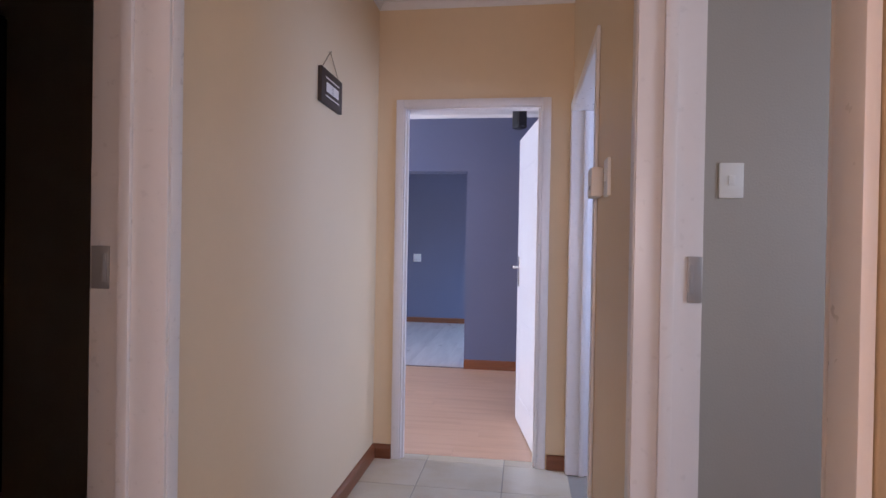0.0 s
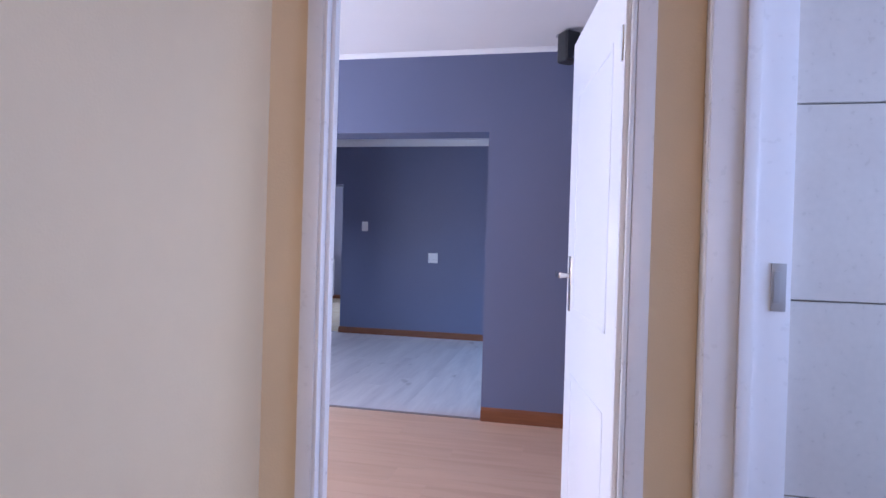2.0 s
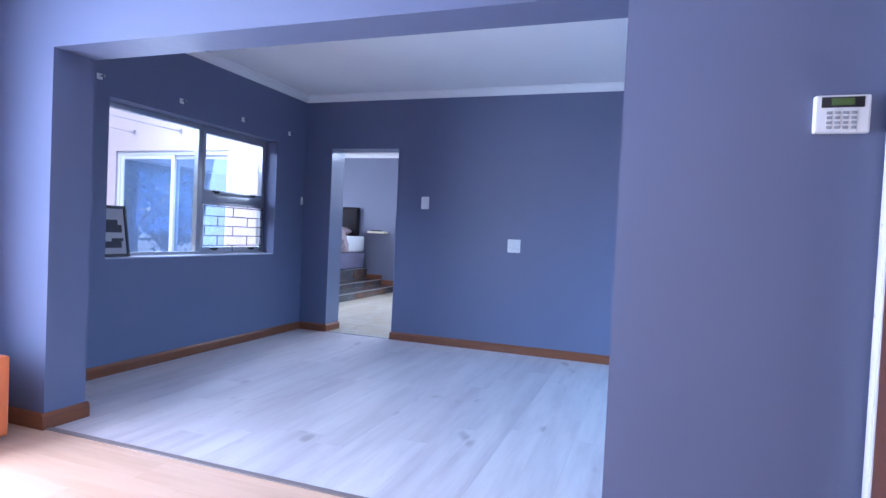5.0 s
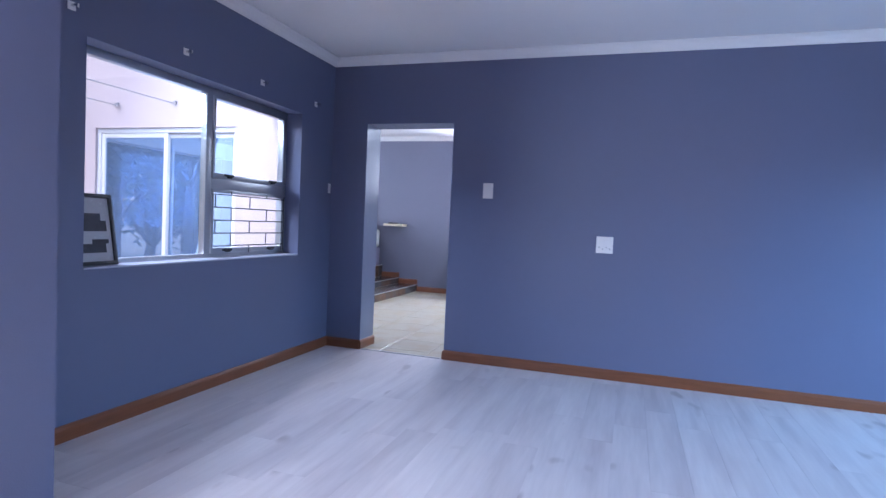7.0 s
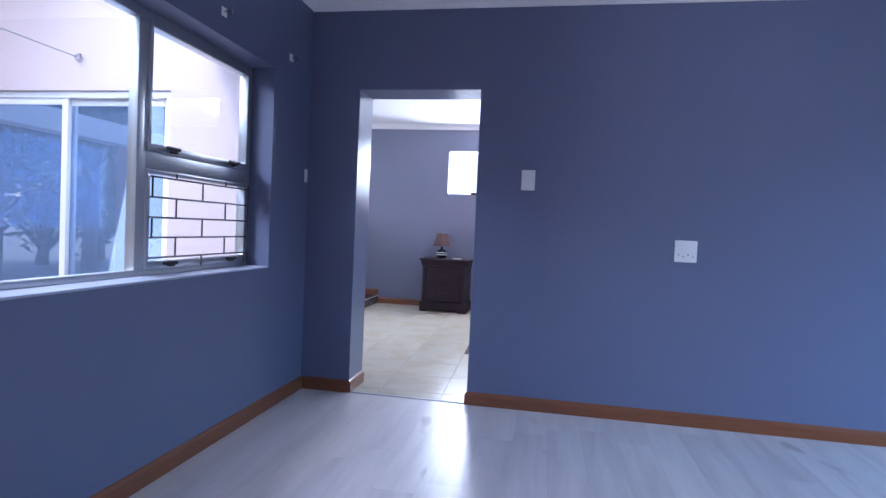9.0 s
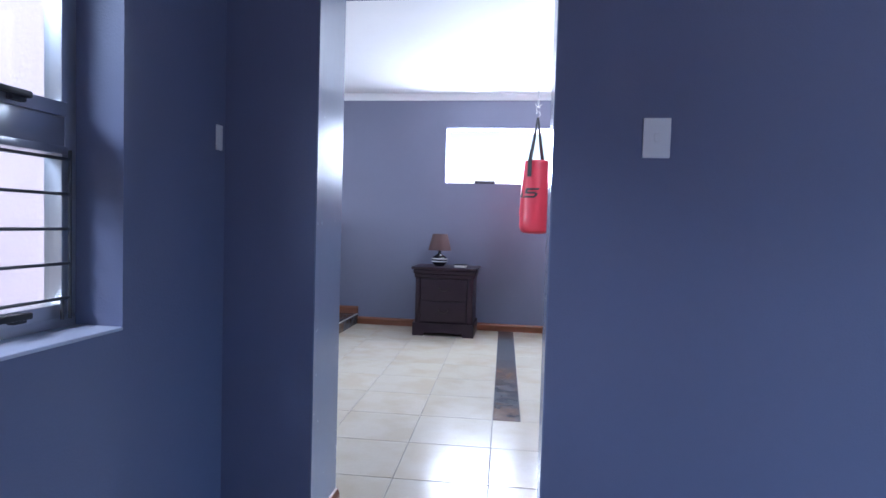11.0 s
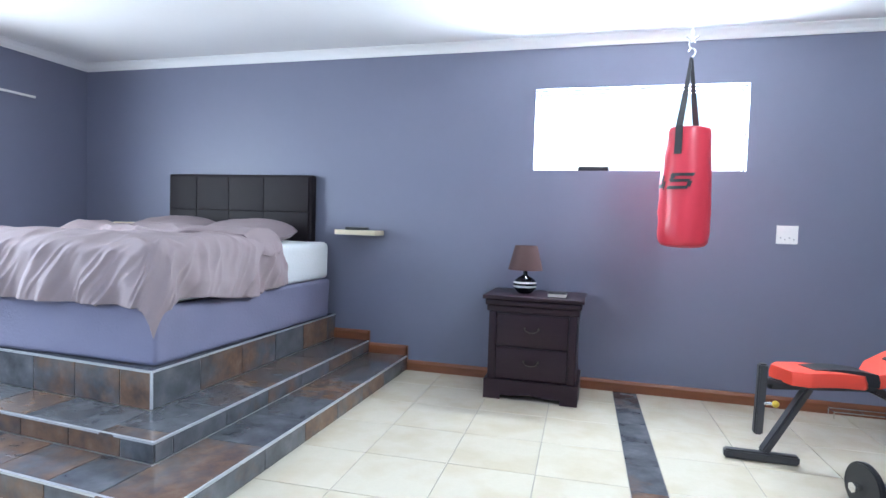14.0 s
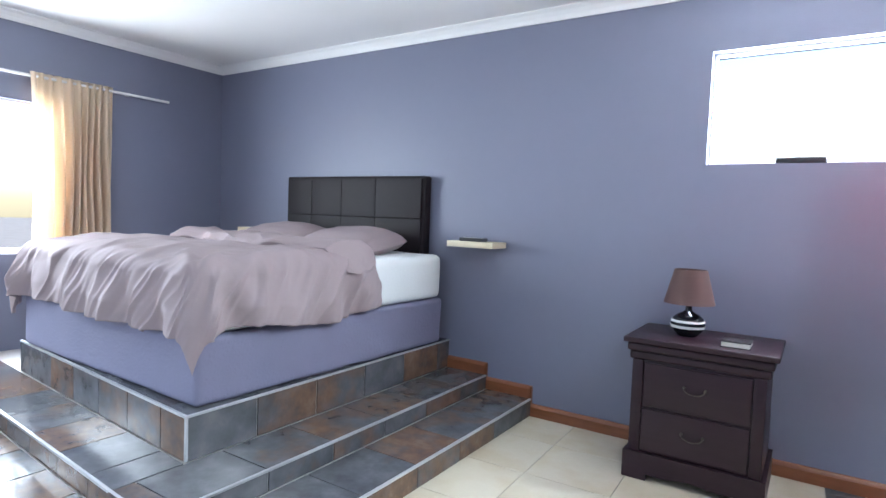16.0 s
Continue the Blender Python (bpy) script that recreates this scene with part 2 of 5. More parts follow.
GREYPLASTIC = mat("grey_plastic", (0.35, 0.35, 0.36), 0.4, 0.03, 6)
BLACKPLASTIC = mat("black_plastic", (0.018, 0.018, 0.02), 0.42, 0.1, 6, 0.03, 200)
BLACKSTEEL = mat("dark_grey_powder_coated_steel", (0.045, 0.045, 0.05), 0.4, 0.1, 8, 0.05, 200)
LCD = mat("green_display", (0.10, 0.16, 0.05), 0.15, 0.05, 8)
ORANGE = mat("orange_leatherette", (0.80, 0.20, 0.055), 0.45, 0.06, 4, 0.12, 150)
REDVINYL = mat("red_vinyl", (0.60, 0.042, 0.065), 0.34, 0.06, 4, 0.04, 22)
REDPAD = mat("red_padding", (0.75, 0.07, 0.04), 0.4, 0.06, 4, 0.06, 120)
BLACKPAD = mat("black_padding", (0.02, 0.02, 0.022), 0.45, 0.1, 5, 0.08, 120)
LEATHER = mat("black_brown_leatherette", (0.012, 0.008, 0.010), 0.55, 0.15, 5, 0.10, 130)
LEATHER.node_tree.nodes["Principled BSDF"].inputs["Specular IOR Level"].default_value = 0.22
DARKWOOD = mat("dark_mahogany", (0.024, 0.011, 0.016), 0.36, 0.30, 4, 0.06, 60, stretch=(1, 1, 8))
DARKWOOD.node_tree.nodes["Principled BSDF"].inputs["Specular IOR Level"].default_value = 0.30
BRONZE = mat("dark_bronze", (0.10, 0.085, 0.075), 0.4, 0.1, 8, metal=0.7)
MAUVE = mat("mauve_cotton", (0.29, 0.228, 0.238), 0.85, 0.06, 3, 0.16, 26)
MATTRESS = mat("white_mattress_ticking", (0.72, 0.74, 0.74), 0.8, 0.05, 4, 0.25, 60)
BASECLOTH = mat("blue_grey_base_fabric", (0.175, 0.172, 0.255), 0.75, 0.08, 5, 0.35, 60)
CURTAIN = mat("cream_curtain", (0.86, 0.73, 0.58), 0.85, 0.06, 4, 0.1, 200, stretch=(1, 8, 1), trans=0.6)
SHADE = mat("brown_lampshade_fabric", (0.085, 0.042, 0.038), 0.7, 0.08, 10, 0.2, 220)
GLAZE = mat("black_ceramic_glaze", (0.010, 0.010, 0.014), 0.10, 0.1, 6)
WHITEGLAZE = mat("white_ceramic_glaze", (0.75, 0.74, 0.72), 0.15, 0.03, 6)
PAPER = mat("book_paper", (0.75, 0.71, 0.62), 0.8, 0.08, 12, 0.2, 120, stretch=(1, 1, 30))
SHELFWOOD = mat("pale_shelf_laminate", (0.66, 0.58, 0.42), 0.45, 0.06, 4)
PHOTO = mat("grey_photo_print", (0.42, 0.42, 0.44), 0.25, 0.10, 4)
PHOTODARK = mat("dark_photo_print", (0.06, 0.06, 0.07), 0.25, 0.3, 12)
SIGNBLACK = mat("dark_sign_board", (0.035, 0.022, 0.018), 0.5, 0.2, 8, 0.1, 80)
STRING = mat("jute_string", (0.35, 0.25, 0.15), 0.9, 0.1, 30)
YELLOW = mat("yellow_plastic", (0.70, 0.48, 0.04), 0.4, 0.05, 8)
PATIOWALL = mat("pale_pink_plaster", (0.62, 0.51, 0.51), 0.8, 0.06, 2, 0.25, 60)
PATIOWHITE = mat("white_plaster", (0.80, 0.78, 0.76), 0.8, 0.05, 2, 0.2, 60)
REDPLASTER = mat("red_brown_plaster", (0.28, 0.09, 0.07), 0.8, 0.08, 2, 0.2, 60)
PAVING = mat("paving", (0.32, 0.28, 0.25), 0.8, 0.15, 2, 0.3, 40)
BARK = mat("bark", (0.11, 0.075, 0.05), 0.9, 0.3, 8, 0.6, 30)
LEAF = mat("leaf", (0.05, 0.085, 0.03), 0.6, 0.4, 3)

# ---- mesh helpers ----


def box(bm, x0, x1, y0, y1, z0, z1, bev=0.0, seg=2):
    m = Matrix.Translation(((x0 + x1) / 2, (y0 + y1) / 2, (z0 + z1) / 2)) @ Matrix.Diagonal((x1 - x0, y1 - y0, z1 - z0, 1))
    vs = bmesh.ops.create_cube(bm, size=1, matrix=m)["verts"]
    if bev > 0:
        es = list({e for v in vs for e in v.link_edges})
        bmesh.ops.bevel(bm, geom=es, offset=bev, segments=seg, profile=0.6, affect='EDGES')
    return bm


def cyl(bm, p0, p1, r, r2=None, seg=16):
    a, b = Vector(p0), Vector(p1)
    d = b - a
    m = Matrix.Translation((a + b) / 2) @ d.to_track_quat("Z", "Y").to_matrix().to_4x4()
    bmesh.ops.create_cone(bm, cap_ends=True, segments=seg, radius1=r, radius2=r if r2 is None else r2, depth=d.length, matrix=m)
    return bm


def tube(bm, pts, r, seg=8):
    for a, b in zip(pts, pts[1:]):
        cyl(bm, a, b, r, seg=seg)
    for p in pts[1:-1]:
        bmesh.ops.create_uvsphere(bm, u_segments=seg, v_segments=6, radius=r * 1.01, matrix=Matrix.Translation(p))
    return bm


def lathe(bm, profile, centre, seg=32):
    cx, cy, cz = centre
    rings = []
    for r, z in profile:
        rings.append([bm.verts.new((cx + r * math.cos(2 * math.pi * i / seg), cy + r * math.sin(2 * math.pi * i / seg), cz + z)) for i in range(seg)])
    for a, b in zip(rings, rings[1:]):
        for i in range(seg):
            j = (i + 1) % seg
            bm.faces.new((a[i], a[j], b[j], b[i]))
    for ring, flip in ((rings[0], True), (rings[-1], False)):
        bm.faces.new(ring[::-1] if flip else ring)
    return bm


def prism(bm, poly, z0, z1):
    lo = [bm.verts.new((x, y, z0)) for x, y in poly]
    hi = [bm.verts.new((x, y, z1)) for x, y in poly]
    bm.faces.new(lo[::-1])
    bm.faces.new(hi)
    n = len(poly)
    for i in range(n):
        j = (i + 1) % n
        bm.faces.new((lo[i], lo[j], hi[j], hi[i]))
    return bm


def mesh_of(name, bm, material, smooth=False):
    bmesh.ops.recalc_face_normals(bm, faces=bm.faces)
    me = bpy.data.meshes.new(name)
    bm.to_mesh(me)
    bm.free()
    me.materials.append(material)
    if smooth:
        me.shade_smooth()
        me.set_sharp_from_angle(angle=radians(38))
    return me


def part(name, bm, material, parent, label="", smooth=True):
    ob = new(name, mesh_of(name, bm, material, smooth))
    if parent is not None:
        ob.parent = parent
        if parent.parent is None:
            ob.matrix_parent_inverse = parent.matrix_basis.inverted()
    return tagged(ob, label)


def thing(name, base, label, category, group=""):
    ob = new(name)
    ob.empty_display_size = 0.1
    ob.matrix_basis = Matrix.Translation(base)
    return tagged(ob, label, category, group)


def solid(name, bm, material, label, category, group="", smooth=True):
    return tagged(part(name, bm, material, None, "", smooth), label, category, group)


def setting(name, bm, material, label="", smooth=False):
    return tagged(part(name, bm, material, None, "", smooth), label, kind="structure")


def wall(name, axis, t0, t1, a0, a1, z0, z1, material, holes=(), label=""):
    """A wall across axis ('x' or 'y') from t0 to t1 thick, running a0..a1, with openings (b0, b1, zb, zt)."""
    bm = bmesh.new()

    def put(b0, b1, c0, c1):
        if b1 - b0 > 1e-4 and c1 - c0 > 1e-4:
            if axis == "x":
                box(bm, t0, t1, b0, b1, c0, c1)
            else:
                box(bm, b0, b1, t0, t1, c0, c1)
    at = a0
    for b0, b1, zb, zt in sorted(holes):
        put(at, b0, z0, z1)
        put(b0, b1, z0, zb)
        put(b0, b1, zt, z1)
        at = b1
    put(at, a1, z0, z1)
    return setting(name, bm, material, label)


def clip(poly, x0, x1, y0, y1):
    for ax, lim, sign in ((0, x0, 1), (0, x1, -1), (1, y0, 1), (1, y1, -1)):
        out = []
        for i in range(len(poly)):
            p, q = poly[i - 1], poly[i]
            dp, dq = sign * (p[ax] - lim), sign * (q[ax] - lim)
            if (dp >= 0) != (dq >= 0):
                f = dp / (dp - dq)
                out.append((p[0] + f * (q[0] - p[0]), p[1] + f * (q[1] - p[1])))
            if dq >= 0:
                out.append(q)
        poly = out
        if len(poly) < 3:
            return []
    return poly


def area(poly):
    return abs(sum(poly[i - 1][0] * poly[i][1] - poly[i][0] * poly[i - 1][1] for i in range(len(poly)))) / 2


def slab_piece(name, poly, z0, z1, material, parent, edge=0.002):
    """One flat piece with a small rounded arris, lying between z0 and z1."""
    n = len(poly)
    cx, cy = sum(p[0] for p in poly) / n, sum(p[1] for p in poly) / n
    verts, faces = [], []
    for z, e in ((z0, 0), (z1 - edge * 0.6, 0), (z1, edge)):
        for x, y in poly:
            d = math.hypot(x - cx, y - cy) or 1
            verts.append((x - (x - cx) / d * e - cx, y - (y - cy) / d * e - cy, z))
    for a in (0, n):
        for i in range(n):
            j = (i + 1) % n
            faces.append((a + i, a + j, a + n + j, a + n + i))
    faces.append(tuple(range(2 * n, 3 * n)))
    me = bpy.data.meshes.new(name)
    me.from_pydata(verts, [], faces)
    me.materials.append(material)
    ob = new(name, me)
    ob.location = (cx, cy, 0)
    ob.parent = parent
    return ob


# ---- the shell ----
HL, HR = -0.24, 0.94        # hall side walls
Y_H0, Y_H1 = 1.815, 1.885   # wall between hall and lounge
Y_A0, Y_A1 = 4.463, 4.71    # wall with the wide opening
Y_B0, Y_B1 = 7.96, 8.24     # wall between dining room and bedroom
Y_C = 12.54                 # bedroom end wall
X_W = -3.64                 # dining room window wall
X_L = -3.42                 # lounge side wall
X_BED = -7.89               # bedroom side wall
CEIL_HALL, CEIL_1, CEIL_2 = 2.80, 2.712, 2.70

# hall
wall("wall_hall_left", "x", HL - 0.19, HL, -4.4, Y_H0, 0, CEIL_HALL, CREAM, [(-1.10, -0.29, 0, 2.12)], "cream painted hall wall with a white framed doorway")
wall("wall_hall_right_near", "x", HR, HR + 0.135, -4.4, 0.10, 0, CEIL_HALL, CREAM, [(-1.09, -0.185, 0, 2.12)], "cream painted hall wall with a doorway")
wall("wall_hall_right", "x", HR, HR + 0.16, 0.10, Y_H0, 0, CEIL_HALL, CREAM, [(0.65, 1.755, 0, 2.12)], "cream painted hall wall round the bathroom doorway")
wall("wall_hall_end", "y", Y_H0, Y_H0 + 0.035, HL - 0.19, 2.8, 0, CEIL_HALL, CREAM, [(-0.075, 0.765, 0, 2.16)], "cream painted wall round a white door frame")
wall("wall_lounge_south", "y", Y_H0 + 0.035, Y_H1, X_L - 0.2, 2.8, 0, CEIL_HALL, BLUEGREY, [(-0.075, 0.765, 0, 2.16)], "blue grey painted wall")
wall("wall_hall_back", "y", -4.55, -4.4, HL - 0.2, HR + 0.2, 0, CEIL_HALL, CREAM, [(-0.15, 0.85, 1.1, 2.3)], "cream painted wall")
bm = bmesh.new()
box(bm, -2.6, 2.9, -4.55, Y_H1 - 0.02, CEIL_HALL, CEIL_HALL + 0.12)
setting("ceiling_hall", bm, CEILING, "white painted ceiling")
# dark room beside the hall
wall("wall_side_room_back", "x", -2.6, -2.45, -3.0, 1.0, 0, CEIL_HALL, GREYPAINT)
wall("wall_side_room_south", "y", -3.0, -2.85, -2.45, HL - 0.19, 0, CEIL_HALL, GREYPAINT)
wall("wall_side_room_north", "y", 0.85, 1.0, -2.45, HL - 0.19, 0, CEIL_HALL, GREYPAINT)
bm = bmesh.new()
box(bm, -2.6, HL - 0.19, -3.0, 1.0, -0.1, 0)
setting("floor_side_room", bm, GROUT, "plain dark floor")
# grey room on the other side
wall("wall_grey_room_north", "y", 0.10, 0.25, HR + 0.16, 2.8, 0, CEIL_HALL, GREYPAINT, label="grey beige painted wall with a light switch")
wall("wall_grey_room_east", "x", 2.65, 2.8, -3.0, 0.10, 0, CEIL_HALL, GREYPAINT, [(-1.7, -0.7, 1.1, 2.1)])
wall("wall_grey_room_south", "y", -3.0, -2.85, HR + 0.16, 2.65, 0, CEIL_HALL, GREYPAINT)
bm = bmesh.new()
box(bm, HR + 0.16, 2.8, -3.0, 0.25, -0.1, 0)
setting("floor_grey_room", bm, GROUT, "plain floor")
# bathroom
BATHWALL = wall("wall_bathroom", "y", 1.806, 1.8145, HR + 0.16, 2.65, 0, CEIL_HALL, GROUT, label="beige tiled bathroom wall")
wall("wall_bathroom_east", "x", 2.65, 2.8, 0.25, Y_H0, 0, CEIL_HALL, PATIOWHITE, [(0.5, 1.5, 1.2, 2.2)])
bm = bmesh.new()
box(bm, HR + 0.16, 2.8, 0.25, Y_H0, -0.1, 0)
setting("floor_bathroom", bm, GROUT, "tiled bathroom floor")

# lounge
wall("wall_lounge_left", "x", X_L - 0.2, X_L, Y_H1, Y_A0, 0, CEIL_1, BLUEGREY, [(2.05, 3.65, 0.12, 2.15)], "blue grey painted wall")
wall("wall_lounge_right", "x", 0.88, 1.08, Y_H1, Y_A0, 0, CEIL_1, BLUEGREY, [(3.50, 4.395, 0, 2.20)], "blue grey painted wall with a brown door")
wall("wall_lounge_opening", "y", Y_A0, Y_A1, X_W - 0.2, 3.1, 0, CEIL_1, BLUEGREY, [(-2.945, 0.055, 0, 2.115)], "blue grey wall with a wide square opening")
bm = bmesh.new()
box(bm, X_L - 0.2, 1.08, Y_H1 - 0.02, Y_A0 + 0.02, CEIL_1, CEIL_1 + 0.12)
setting("ceiling_lounge", bm, CEILING, "white painted ceiling")

# dining room
wall("wall_dining_window", "x", X_W - 0.2, X_W, Y_A1, Y_B0, 0, CEIL_2, BLUEGREY, [(5.39, 7.42, 0.885, 2.095)], "blue grey wall with an aluminium window")
wall("wall_dining_far", "y", Y_B0, Y_B1, X_W - 0.2, 3.1, 0, CEIL_2, BLUEGREY, [(-3.285, -2.448, 0, 2.10)], "blue grey wall with an open doorway to the bedroom")
wall("wall_dining_right", "x", 2.9, 3.1, Y_A1, Y_B0, 0, CEIL_2, BLUEGREY, [(5.2, 7.2, 0.2, 2.15)], "blue grey painted wall")
bm = bmesh.new()
box(bm, X_W - 0.2, 3.1, Y_A1 - 0.02, Y_B0 + 0.02, CEIL_2, CEIL_2 + 0.12)
setting("ceiling_dining", bm, CEILING, "white painted ceiling")

# bedroom
wall("wall_bedroom_far", "y", Y_C, Y_C + 0.2, X_BED - 0.2, 1.2, 0, CEIL_2, BEDGREY, [(-3.46, -1.94, 1.685, 2.318)], "grey lavender wall with a high letterbox window")
wall("wall_bedroom_left", "x", X_BED - 0.2, X_BED, Y_B1, Y_C, 0, CEIL_2, BEDGREY, [(9.45, 11.05, 0.93, 2.07)], "grey lavender wall with a curtained window")
wall("wall_bedroom_south", "y", Y_B0 + 0.10, Y_B1, X_BED - 0.2, X_W - 0.2, 0, CEIL_2, BEDGREY, [(-6.60, -4.73, 0, 2.09)], "grey lavender wall with a sliding door")
wall("wall_patio", "y", Y_B0, Y_B0 + 0.10, X_BED - 0.2, X_W - 0.2, 0, 3.3, PATIOWALL, [(-6.60, -4.73, 0, 2.09)], "pale plastered outside wall")
wall("wall_bedroom_right", "x", 1.0, 1.2, Y_B1, Y_C, 0, CEIL_2, BEDGREY, label="grey lavender painted wall")
bm = bmesh.new()
box(bm, X_BED - 0.2, 1.2, Y_B1 - 0.02, Y_C + 0.2, CEIL_2, CEIL_2 + 0.12)
setting("ceiling_bedroom", bm, CEILING, "white painted ceiling")

# cornices


def cornice(name, pts, z, drop, out):
    """A coved strip along the top of straight walls; pts: (p, q, inward normal)."""
    bm = bmesh.new()
    for (x0, y0), (x1, y1), (nx, ny) in pts:
        prof = [(0, -drop), (0.15 * out, -drop), (0.35 * out, -0.62 * drop), (0.65 * out, -0.32 * drop), (out, -0.12 * drop), (out, 0), (0, 0)]
        a = [bm.verts.new((x0 + nx * o, y0 + ny * o, z + d)) for o, d in prof]
        b = [bm.verts.new((x1 + nx * o, y1 + ny * o, z + d)) for o, d in prof]
        n = len(prof)
        for i in range(n):
            j = (i + 1) % n
            bm.faces.new((a[i], a[j], b[j], b[i]))
        bm.faces.new(a)
        bm.faces.new(b[::-1])
    setting(name, bm, CEILING, "white coved cornice")


cornice("trim_cornice_dining", [((X_W, Y_B0), (2.9, Y_B0), (0, -1)), ((X_W, Y_A1), (X_W, Y_B0), (1, 0)), ((X_W, Y_A1), (2.9, Y_A1), (0, 1))], CEIL_2, 0.07, 0.07)
cornice("trim_cornice_bedroom", [((X_BED, Y_C), (1.0, Y_C), (0, -1)), ((X_BED, Y_B1), (X_BED, Y_C), (1, 0)), ((X_BED, Y_B1), (1.0, Y_B1), (0, 1))], CEIL_2, 0.07, 0.07)
cornice("trim_cornice_lounge", [((X_L, Y_A0), (0.88, Y_A0), (0, -1)), ((X_L, Y_H1), (X_L, Y_A0), (1, 0))], CEIL_1, 0.03, 0.03)
cornice("trim_cornice_hall", [((HL, Y_H0), (HR, Y_H0), (0, -1)), ((HL, -4.4), (HL, Y_H0), (1, 0))], CEIL_HALL, 0.04, 0.04)

# skirting boards


def skirting(name, x0, y0, x1, y1, nx, ny, h=0.085, t=0.018, z=0.0, label="varnished reddish wooden skirting board"):
    bm = bmesh.new()
    prof = [(0, 0), (t, 0), (t, h - 0.022), (t * 0.75, h - 0.012), (t * 0.45, h - 0.004), (0, h)]
    a = [bm.verts.new((x0 + nx * o, y0 + ny * o, z + d)) for o, d in prof]
    b = [bm.verts.new((x1 + nx * o, y1 + ny * o, z + d)) for o, d in prof]
    n = len(prof)
    for i in range(n):
        j = (i + 1) % n
        bm.faces.new((a[i], a[j], b[j], b[i]))
    bm.faces.new(a)
    bm.faces.new(b[::-1])
    setting(name, bm, SKIRT, label)


skirting("baseboard_hall_left", HL, -0.23, HL, Y_H0, 1, 0)
skirting("baseboard_hall_end_left", HL, Y_H0, -0.125, Y_H0, 0, -1)
skirting("baseboard_hall_end_right", 0.822, Y_H0, HR, Y_H0, 0, -1)
skirting("baseboard_hall_right", HR, -0.11, HR, 0.595, -1, 0)
skirting("baseboard_lounge_right_pier", 0.055, Y_A0, 0.88, Y_A0, 0, -1, 0.10)
skirting("baseboard_lounge_left_pier", X_L, Y_A0, -2.945, Y_A0, 0, -1, 0.09)
skirting("baseboard_lounge_pier_return", -2.945, Y_A0 - 0.018, -2.945, Y_A1 + 0.018, 1, 0, 0.09)
skirting("baseboard_lounge_left", X_L, 3.7, X_L, Y_A0, 1, 0)
skirting("baseboard_dining_window", X_W, Y_A1, X_W, Y_B0, 1, 0)
skirting("baseboard_dining_far_left", X_W, Y_B0, -3.285, Y_B0, 0, -1)
skirting("baseboard_dining_far", -2.448, Y_B0, 2.9, Y_B0, 0, -1)
skirting("baseboard_doorway_left", -3.285, Y_B0 - 0.012, -3.285, Y_B1 + 0.012, 1, 0)
skirting("baseboard_doorway_right", -2.448, Y_B0 - 0.012, -2.448, Y_B1 + 0.012, -1, 0)
skirting("baseboard_bedroom_far", -4.46, Y_C, 1.0, Y_C, 0, -1)
skirting("baseboard_bedroom_step_low", -4.81, Y_C, -4.46, Y_C, 0, -1, 0.085, z=0.12)
skirting("baseboard_bedroom_step_mid", -5.14, Y_C, -4.81, Y_C, 0, -1, 0.085, z=0.22)
bm = bmesh.new()
box(bm, -4.475, -4.457, Y_C - 0.018, Y_C, 0.0, 0.205)
box(bm, -4.825, -4.807, Y_C - 0.018, Y_C, 0.12, 0.305)
setting("baseboard_bedroom_step_ends", bm, SKIRT, "stepped reddish skirting ends")

# satin lining of the bedroom doorway
bm = bmesh.new()
box(bm, -3.288, -3.282, Y_B0 - 0.003, Y_B1 + 0.003, 0.09, 2.103)
setting("trim_doorway_left", bm, LINING, "satin painted doorway reveal")
bm = bmesh.new()
box(bm, -2.451, -2.445, Y_B0 - 0.003, Y_B1 + 0.003, 0.09, 2.103)
setting("trim_doorway_right", bm, LINING, "satin painted doorway reveal")
bm = bmesh.new()
box(bm, -3.281, -2.452, Y_B0 - 0.003, Y_B1 + 0.003, 2.096, 2.102)
setting("trim_doorway_head", bm, LINING, "satin painted doorway head")

# ---- door frames ----


def steel_frame(name, axis, face0, face1, a0, a1, top, label):
    """Pressed steel door frame round an opening a0..a1, wrapped round a wall from face0 to face1."""
    f = tagged(new(name), label, kind="structure")

    def put(nm, b0, b1, c0, c1, d0, d1, bev=0.004):
        bm = bmesh.new()
        if axis == "x":
            box(bm, d0, d1, b0, b1, c0, c1, bev)
        else:
            box(bm, b0, b1, d0, d1, c0, c1, bev)
        part(nm, bm, WHITEGLOSS, f)
    w, lip, thick = 0.048, 0.014, 0.012
    mid = (face0 + face1) / 2
    for b0, b1, s in ((a0 - w, a0 + thick, 1), (a1 - thick, a1 + w, -1)):
        inner = (b1 - thick, b1) if s > 0 else (b0, b0 + thick)
        put("jamb", inner[0], inner[1], 0, top + 0.0, face0 - lip + 0.002, face1 + lip - 0.002)
        put("architrave", b0, b1 - thick if s > 0 else b1, 0, top + w, face0 - lip, face0 - 0.001) if s > 0 else put("architrave", b0 + thick, b1, 0, top + w, face0 - lip, face0 - 0.001)
        put("architrave", b0, b1 - thick, 0, top + w, face1 + 0.001, face1 + lip) if s > 0 else put("architrave", b0 + thick, b1, 0, top + w, face1 + 0.001, face1 + lip)
        e = (a0 + thick, a0 + thick + 0.014) if s > 0 else (a1 - thick - 0.014, a1 - thick)
        put("door_stop", e[0], e[1], 0, top - thick, mid - 0.02, mid + 0.012)
    put("head", a0 + thick, a1 - thick, top - thick, top, face0 - lip + 0.002, face1 + lip - 0.002)
    put("architrave", a0, a1, top, top + w, face0 - lip, face0 - 0.001)
    put("architrave", a0, a1, top, top + w, face1 + 0.001, face1 + lip)
    return f


